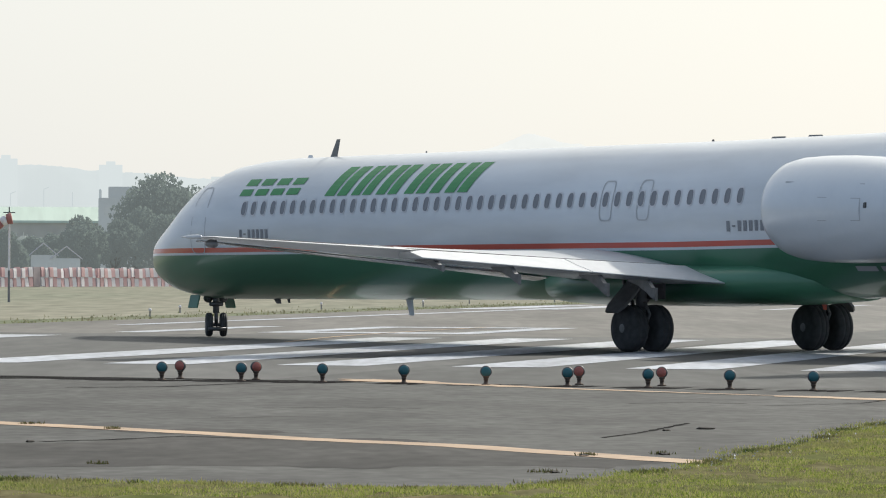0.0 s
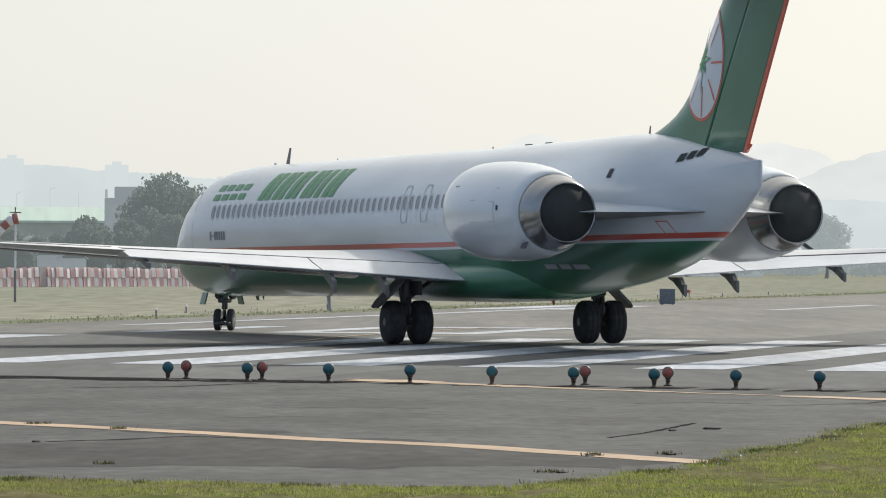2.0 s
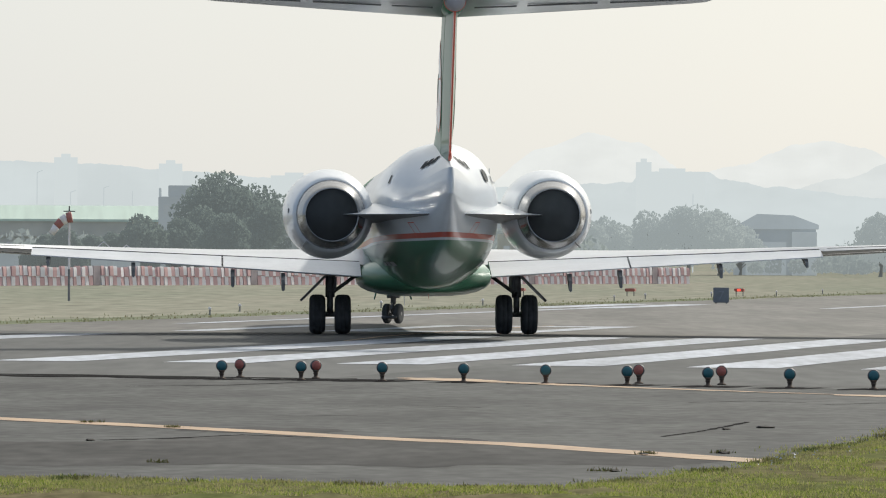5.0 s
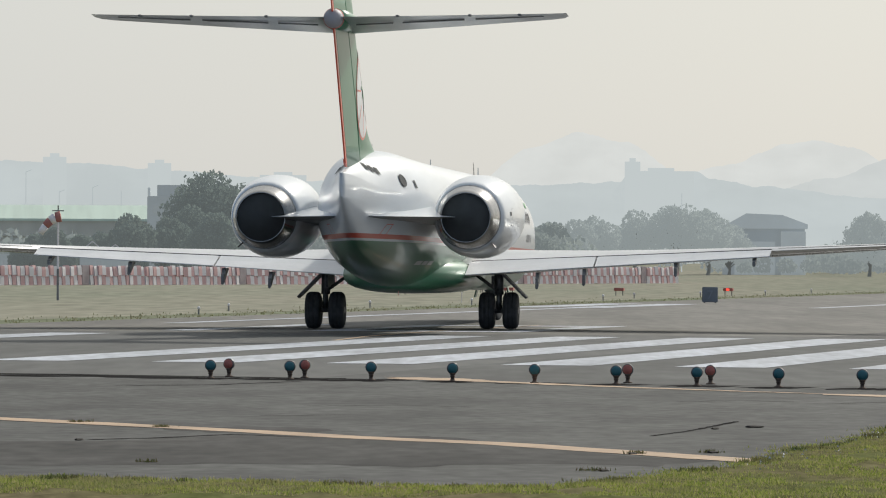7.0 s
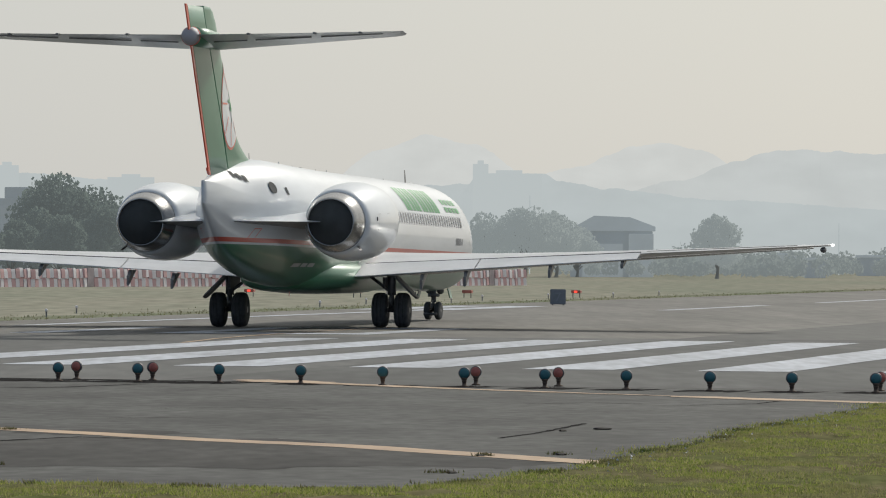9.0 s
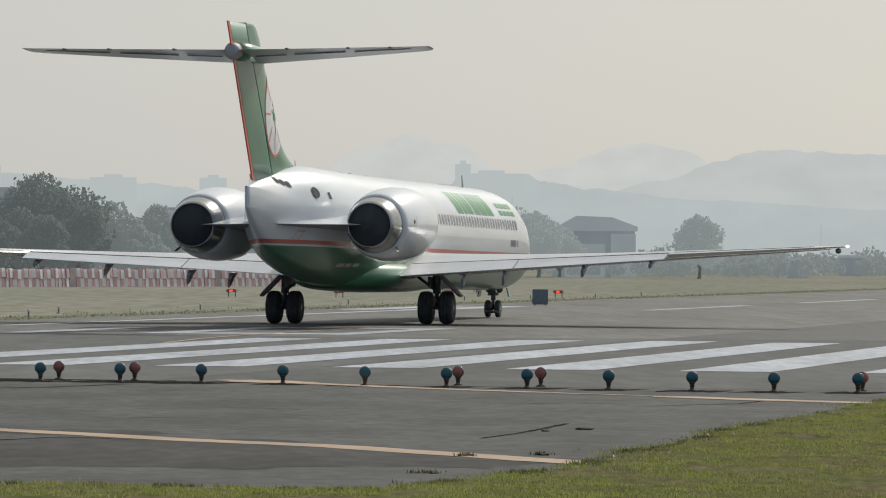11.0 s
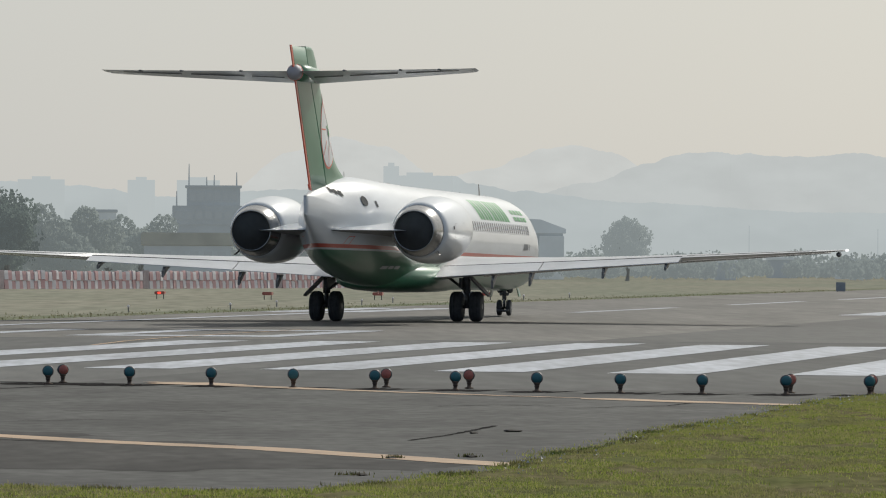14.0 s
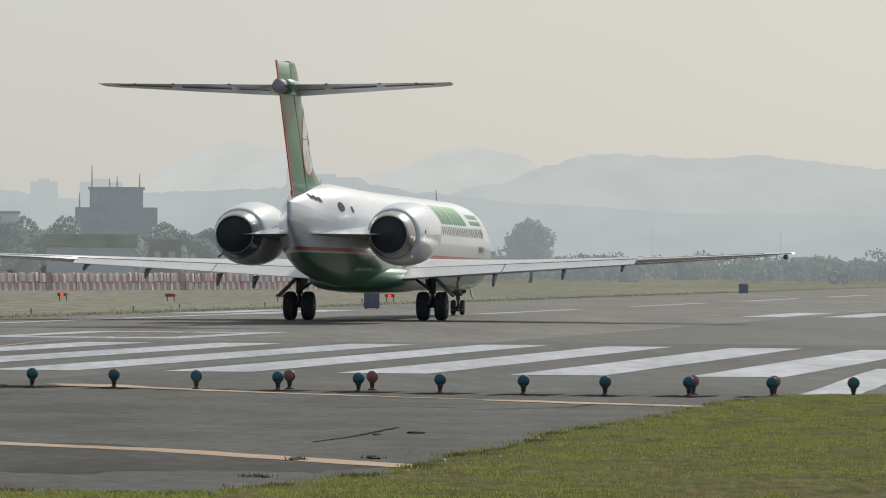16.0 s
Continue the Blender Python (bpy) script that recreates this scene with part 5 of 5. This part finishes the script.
# haze added to the foliage as emission, LEAFF with a paler base too
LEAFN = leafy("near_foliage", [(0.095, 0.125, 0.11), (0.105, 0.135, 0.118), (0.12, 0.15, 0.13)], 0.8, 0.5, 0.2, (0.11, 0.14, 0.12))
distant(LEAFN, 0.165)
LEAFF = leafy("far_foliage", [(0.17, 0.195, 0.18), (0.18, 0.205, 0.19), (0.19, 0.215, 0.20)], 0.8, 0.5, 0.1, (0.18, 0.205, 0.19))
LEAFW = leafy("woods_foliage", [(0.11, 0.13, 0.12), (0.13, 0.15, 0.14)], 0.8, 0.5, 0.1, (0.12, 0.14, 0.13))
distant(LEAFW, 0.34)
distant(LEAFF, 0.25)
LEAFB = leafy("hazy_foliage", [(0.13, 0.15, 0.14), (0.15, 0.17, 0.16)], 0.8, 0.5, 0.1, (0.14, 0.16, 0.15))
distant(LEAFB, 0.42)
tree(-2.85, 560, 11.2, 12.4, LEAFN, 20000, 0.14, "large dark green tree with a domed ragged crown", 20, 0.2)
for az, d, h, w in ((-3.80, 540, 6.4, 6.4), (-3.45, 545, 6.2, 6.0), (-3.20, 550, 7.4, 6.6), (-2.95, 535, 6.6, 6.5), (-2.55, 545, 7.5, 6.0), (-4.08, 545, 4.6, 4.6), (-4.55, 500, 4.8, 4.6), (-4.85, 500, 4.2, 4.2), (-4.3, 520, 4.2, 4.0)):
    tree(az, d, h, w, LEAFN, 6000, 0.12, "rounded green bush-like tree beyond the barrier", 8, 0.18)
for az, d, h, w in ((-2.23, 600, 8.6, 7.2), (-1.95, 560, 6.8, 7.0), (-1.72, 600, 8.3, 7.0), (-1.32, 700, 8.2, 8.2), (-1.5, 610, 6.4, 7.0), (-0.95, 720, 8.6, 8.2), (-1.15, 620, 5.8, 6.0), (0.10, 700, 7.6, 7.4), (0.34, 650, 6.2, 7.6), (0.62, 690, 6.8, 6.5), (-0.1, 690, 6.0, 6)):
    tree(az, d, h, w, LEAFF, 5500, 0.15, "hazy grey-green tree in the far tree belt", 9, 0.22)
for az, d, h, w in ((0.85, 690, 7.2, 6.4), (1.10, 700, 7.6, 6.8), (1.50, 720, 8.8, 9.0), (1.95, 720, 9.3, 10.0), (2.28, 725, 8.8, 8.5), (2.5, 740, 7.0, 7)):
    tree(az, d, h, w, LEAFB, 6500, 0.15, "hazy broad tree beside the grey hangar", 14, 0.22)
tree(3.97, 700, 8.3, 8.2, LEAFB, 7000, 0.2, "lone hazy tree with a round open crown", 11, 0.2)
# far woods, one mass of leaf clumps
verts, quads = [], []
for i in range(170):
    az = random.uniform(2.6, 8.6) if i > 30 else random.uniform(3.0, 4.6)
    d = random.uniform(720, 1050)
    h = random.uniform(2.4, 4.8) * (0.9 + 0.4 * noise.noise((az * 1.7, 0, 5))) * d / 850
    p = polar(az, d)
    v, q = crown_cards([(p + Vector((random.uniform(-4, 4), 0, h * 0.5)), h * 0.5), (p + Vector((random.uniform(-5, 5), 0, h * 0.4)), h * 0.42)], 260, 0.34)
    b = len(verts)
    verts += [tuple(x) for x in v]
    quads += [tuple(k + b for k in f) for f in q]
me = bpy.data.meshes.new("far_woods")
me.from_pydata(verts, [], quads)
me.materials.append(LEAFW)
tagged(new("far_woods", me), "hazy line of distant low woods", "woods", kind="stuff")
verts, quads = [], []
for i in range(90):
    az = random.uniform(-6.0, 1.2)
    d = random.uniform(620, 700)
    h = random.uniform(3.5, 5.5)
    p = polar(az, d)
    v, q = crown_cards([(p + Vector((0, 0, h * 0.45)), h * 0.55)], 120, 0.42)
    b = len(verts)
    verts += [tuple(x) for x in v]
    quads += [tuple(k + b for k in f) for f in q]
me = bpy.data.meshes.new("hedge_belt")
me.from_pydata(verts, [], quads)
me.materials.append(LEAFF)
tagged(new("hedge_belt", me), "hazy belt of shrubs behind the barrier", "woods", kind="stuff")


# ---- buildings
def block(t, name, w, dpt, h, z=0.0, material=None, x=0.0, y=0.0, label=""):
    bm = bmesh.new()
    box(bm, x - w / 2, x + w / 2, y - dpt / 2, y + dpt / 2, z, z + h, 0.06)
    return part(name, bm, material, t, label)


def building(name, label, az, d, category="building"):
    p = polar(az, d)
    return thing(name, label, category, pose(p.x, p.y, 0, 0, 0, -az))


def window_row(t, wall, n, w, h, z, x0, x1, y):
    for i in range(n):
        x = x0 + (x1 - x0) * (i + 0.5) / n
        bm = bmesh.new()
        box(bm, x - w / 2, x + w / 2, y - 0.05, y + 0.05, z, z + h)
        part("window", bm, HAZEGLASS, wall)


# HAZE, BEIGE, TANM and PALEGREEN parts carry haze as a faint emission
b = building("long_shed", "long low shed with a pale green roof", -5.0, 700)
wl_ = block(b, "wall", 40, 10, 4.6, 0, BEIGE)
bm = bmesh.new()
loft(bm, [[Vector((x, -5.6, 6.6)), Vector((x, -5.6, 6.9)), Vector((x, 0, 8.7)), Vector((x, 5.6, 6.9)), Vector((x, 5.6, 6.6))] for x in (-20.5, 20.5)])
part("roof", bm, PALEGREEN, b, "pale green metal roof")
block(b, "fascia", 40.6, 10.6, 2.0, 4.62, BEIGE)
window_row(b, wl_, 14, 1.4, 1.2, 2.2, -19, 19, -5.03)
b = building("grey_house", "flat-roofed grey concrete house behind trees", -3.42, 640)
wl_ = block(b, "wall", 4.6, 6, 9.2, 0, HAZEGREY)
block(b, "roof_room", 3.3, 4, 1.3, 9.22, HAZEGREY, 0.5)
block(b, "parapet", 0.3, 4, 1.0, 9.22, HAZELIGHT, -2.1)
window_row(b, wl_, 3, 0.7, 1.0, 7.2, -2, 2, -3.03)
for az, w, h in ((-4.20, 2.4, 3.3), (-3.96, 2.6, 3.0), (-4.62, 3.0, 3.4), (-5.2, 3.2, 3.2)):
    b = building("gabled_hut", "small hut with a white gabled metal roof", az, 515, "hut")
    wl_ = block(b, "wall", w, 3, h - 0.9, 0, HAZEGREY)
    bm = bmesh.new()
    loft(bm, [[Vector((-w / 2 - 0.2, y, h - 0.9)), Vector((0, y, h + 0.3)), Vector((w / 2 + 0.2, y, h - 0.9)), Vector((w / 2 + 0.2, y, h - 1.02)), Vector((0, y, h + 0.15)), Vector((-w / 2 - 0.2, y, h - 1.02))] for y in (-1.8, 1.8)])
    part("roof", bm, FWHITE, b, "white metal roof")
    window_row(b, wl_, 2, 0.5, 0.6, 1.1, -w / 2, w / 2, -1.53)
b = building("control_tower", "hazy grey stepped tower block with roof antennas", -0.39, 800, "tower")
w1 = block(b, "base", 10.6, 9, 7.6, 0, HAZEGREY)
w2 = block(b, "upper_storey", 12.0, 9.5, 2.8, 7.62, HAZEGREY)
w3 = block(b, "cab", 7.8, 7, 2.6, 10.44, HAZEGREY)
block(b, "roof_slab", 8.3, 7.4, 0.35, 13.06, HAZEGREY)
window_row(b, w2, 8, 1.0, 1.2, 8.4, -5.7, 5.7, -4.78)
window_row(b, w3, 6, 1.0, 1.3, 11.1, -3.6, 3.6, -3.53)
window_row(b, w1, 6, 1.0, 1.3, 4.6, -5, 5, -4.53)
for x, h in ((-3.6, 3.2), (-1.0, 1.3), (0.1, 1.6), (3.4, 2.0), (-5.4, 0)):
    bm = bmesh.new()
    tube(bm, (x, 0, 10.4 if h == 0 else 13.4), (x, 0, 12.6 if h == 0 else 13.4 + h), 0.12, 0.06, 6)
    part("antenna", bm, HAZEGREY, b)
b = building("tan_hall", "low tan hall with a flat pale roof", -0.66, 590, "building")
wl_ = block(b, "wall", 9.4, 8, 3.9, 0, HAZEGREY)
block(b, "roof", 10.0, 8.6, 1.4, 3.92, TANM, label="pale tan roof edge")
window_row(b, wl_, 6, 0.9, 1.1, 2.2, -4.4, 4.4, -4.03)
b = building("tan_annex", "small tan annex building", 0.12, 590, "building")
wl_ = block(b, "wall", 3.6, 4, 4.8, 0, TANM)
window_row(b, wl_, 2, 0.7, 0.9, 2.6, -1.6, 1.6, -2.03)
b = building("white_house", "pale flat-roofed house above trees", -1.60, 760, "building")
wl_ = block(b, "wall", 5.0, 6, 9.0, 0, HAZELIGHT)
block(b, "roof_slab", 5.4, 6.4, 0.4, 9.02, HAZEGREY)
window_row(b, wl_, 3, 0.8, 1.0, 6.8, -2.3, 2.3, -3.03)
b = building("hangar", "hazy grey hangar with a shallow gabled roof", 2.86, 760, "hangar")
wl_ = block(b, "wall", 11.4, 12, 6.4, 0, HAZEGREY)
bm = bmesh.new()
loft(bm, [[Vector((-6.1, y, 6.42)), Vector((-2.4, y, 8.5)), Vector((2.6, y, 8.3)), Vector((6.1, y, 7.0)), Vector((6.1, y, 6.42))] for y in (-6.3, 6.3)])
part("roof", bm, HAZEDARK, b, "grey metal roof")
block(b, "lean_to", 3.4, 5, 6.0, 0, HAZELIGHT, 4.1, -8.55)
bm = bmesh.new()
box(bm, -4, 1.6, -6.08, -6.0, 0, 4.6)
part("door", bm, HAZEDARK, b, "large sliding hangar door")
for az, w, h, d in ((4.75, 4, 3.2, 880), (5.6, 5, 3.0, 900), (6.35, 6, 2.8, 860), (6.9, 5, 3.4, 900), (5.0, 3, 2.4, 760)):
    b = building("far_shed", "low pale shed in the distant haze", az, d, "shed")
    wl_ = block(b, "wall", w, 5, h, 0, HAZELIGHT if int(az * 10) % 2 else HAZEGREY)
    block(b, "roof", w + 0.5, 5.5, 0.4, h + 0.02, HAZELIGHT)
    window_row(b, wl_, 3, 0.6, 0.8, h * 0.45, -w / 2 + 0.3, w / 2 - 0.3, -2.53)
# mast steel with the haze added as emission
MASTM = distant(mat("hazed_steel", (0.14, 0.15, 0.15), 0.7), 0.36)
for az, d, h in ((-4.9, 900, 16), (-4.55, 880, 12.5), (-4.2, 900, 13.5), (-3.9, 900, 13), (2.0, 900, 13), (5.25, 950, 9), (6.6, 950, 8.5)):
    p = polar(az, d)
    m = thing("mast", "thin hazy lamp mast", "mast", pose(p.x, p.y, 0), group="far masts")
    bm = bmesh.new()
    tube(bm, (0, 0, 0), (0, 0, h), 0.10, 0.06, 6)
    part("pole", bm, MASTM, m)
    if az < -4:
        bm = bmesh.new()
        tube(bm, (0, 0, h), (0.9, 0, h + 0.35), 0.07, 0.05, 6)
        part("arm", bm, MASTM, m)
# tractor far off on the grass
def ring_wheel(bm, x, r, w):
    """A large open wheel with a hub hole, turned round the y axis."""
    prof = [(-w, r * 0.5), (-w, r * 0.9), (-w * 0.6, r), (w * 0.6, r), (w, r * 0.9), (w, r * 0.5), (-w, r * 0.5)]
    loft(bm, [[Vector((x + q * math.cos(math.tau * k / 20), y, r + q * math.sin(math.tau * k / 20))) for k in range(20)] for y, q in prof], caps=False)


# the tractor's grey is lifted by emission for the haze
TRACTORM = distant(mat("hazed_tractor_grey", (0.10, 0.11, 0.115), 0.8), 0.15)
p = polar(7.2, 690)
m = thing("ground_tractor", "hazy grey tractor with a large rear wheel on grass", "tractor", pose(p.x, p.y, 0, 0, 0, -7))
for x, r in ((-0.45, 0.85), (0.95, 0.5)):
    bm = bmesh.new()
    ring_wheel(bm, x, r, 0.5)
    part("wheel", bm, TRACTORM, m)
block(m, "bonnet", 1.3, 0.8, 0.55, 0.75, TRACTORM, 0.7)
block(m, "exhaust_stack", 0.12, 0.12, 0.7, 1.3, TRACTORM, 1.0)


# ---- hazy ridges and far city, the plain backdrop
def ridge(name, d, pts, rough, material, label, step=0.02, thick=150):
    bm = bmesh.new()
    rings = []
    az = pts[0][0]
    while az <= pts[-1][0]:
        for (a0, h0), (a1, h1) in zip(pts, pts[1:]):
            if a0 <= az <= a1:
                k = (az - a0) / (a1 - a0)
                k = k * k * (3 - 2 * k)
                h = h0 + (h1 - h0) * k
        h += rough * (noise.noise((az * 6, d, 0)) + 0.5 * noise.noise((az * 22, d, 4)) + 0.3 * noise.noise((az * 60, d, 9)))
        rings.append([polar(az, d, -2), polar(az, d, h * 0.4), polar(az, d + thick * 0.4, h), polar(az, d + thick, -2)])
        az += step
    loft(bm, rings)
    return solid(name, bm, material, label, "hills", "structure", smooth=True)


# ridges and city blocks glow in the set haze tones of the HILL materials
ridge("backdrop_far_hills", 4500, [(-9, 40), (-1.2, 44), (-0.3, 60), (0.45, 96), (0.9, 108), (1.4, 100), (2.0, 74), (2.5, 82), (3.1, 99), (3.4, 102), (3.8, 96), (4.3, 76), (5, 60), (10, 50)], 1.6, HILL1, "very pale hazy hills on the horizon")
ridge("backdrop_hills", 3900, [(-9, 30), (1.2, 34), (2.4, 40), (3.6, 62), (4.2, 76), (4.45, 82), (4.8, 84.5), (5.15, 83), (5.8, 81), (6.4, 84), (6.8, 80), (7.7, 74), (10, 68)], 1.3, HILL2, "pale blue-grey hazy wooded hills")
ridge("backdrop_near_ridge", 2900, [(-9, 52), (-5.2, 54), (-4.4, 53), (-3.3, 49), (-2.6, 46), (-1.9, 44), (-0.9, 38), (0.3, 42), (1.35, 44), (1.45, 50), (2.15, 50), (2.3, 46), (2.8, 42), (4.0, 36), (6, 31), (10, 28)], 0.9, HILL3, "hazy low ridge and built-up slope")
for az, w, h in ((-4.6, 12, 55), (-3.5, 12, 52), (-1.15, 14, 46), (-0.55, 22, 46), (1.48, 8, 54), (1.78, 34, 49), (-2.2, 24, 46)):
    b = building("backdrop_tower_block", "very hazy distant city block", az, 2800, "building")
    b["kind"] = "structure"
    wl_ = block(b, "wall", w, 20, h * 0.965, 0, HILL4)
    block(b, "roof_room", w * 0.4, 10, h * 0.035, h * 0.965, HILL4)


# ---------------------------------------------------------------- what moves
def motions():
    rows = [(0.0, 6.67, 124.8, 122.65), (0.5, 5.14, 127.2, 119.27), (1.0, 3.77, 129.59, 116.02), (1.5, 2.47, 131.94, 112.59), (2.0, 1.36, 134.19, 109.39),
            (2.5, 0.39, 136.38, 106.47), (3.0, -0.42, 138.58, 103.54), (3.5, -1.09, 140.86, 100.83), (4.0, -1.6, 143.19, 98.48), (4.5, -2.01, 145.55, 95.86),
            (7.0, -2.3, 158.13, 84.35), (7.5, -2.04, 160.5, 83.0), (8.0, -1.68, 162.88, 81.8), (8.5, -1.31, 165.27, 80.7), (11.0, 1.27, 177.94, 77.58),
            (11.5, 1.92, 180.52, 77.48), (12.0, 2.56, 183.09, 77.51), (12.5, 3.21, 185.66, 77.63), (13.0, 3.87, 188.24, 77.72), (13.5, 4.52, 190.85, 77.81),
            (14.0, 5.21, 193.55, 77.94), (14.5, 5.92, 196.31, 78.11), (15.0, 6.61, 199.14, 78.26), (15.5, 7.27, 201.93, 78.3), (16.0, 8.0, 204.71, 78.3)]
    walk(plane, [(t, pose(x, y, 0.03, -0.12, 0, a)) for t, x, y, a in rows])
    # the nose wheels steer into the turn
    steer, dist, run = [], [0.0], 0.0
    for (t0, x0, y0, a0), (t1, x1, y1, a1) in zip(rows, rows[1:]):
        s = math.hypot(x1 - x0, y1 - y0)
        run += s
        dist.append(run)
        steer.append(((t0 + t1) / 2, math.degrees(math.atan2(23.5 * radians(a1 - a0), s))))
    steer = [(0.0, steer[0][1])] + steer[1:-1:2] + [(16.0, 0.0)]
    walk(nose_gear, [(t, pose(23.52, 0, 0, 0, 0, max(-40, min(40, a)))) for t, a in steer])
    times = [r[0] for r in rows]
    for ob, r in ROLLERS:
        step = 0.125 if r > 0.4 else 0.0625
        spots = []
        for i in range(int(16 / step) + 1):
            turn = math.degrees(float(np.interp(i * step, times, dist)) / r) % 360
            spots.append((i * step, Matrix.Translation(ob.location) @ pose(0, 0, 0, 0, turn, 0)))
        walk(ob, spots)


motions()
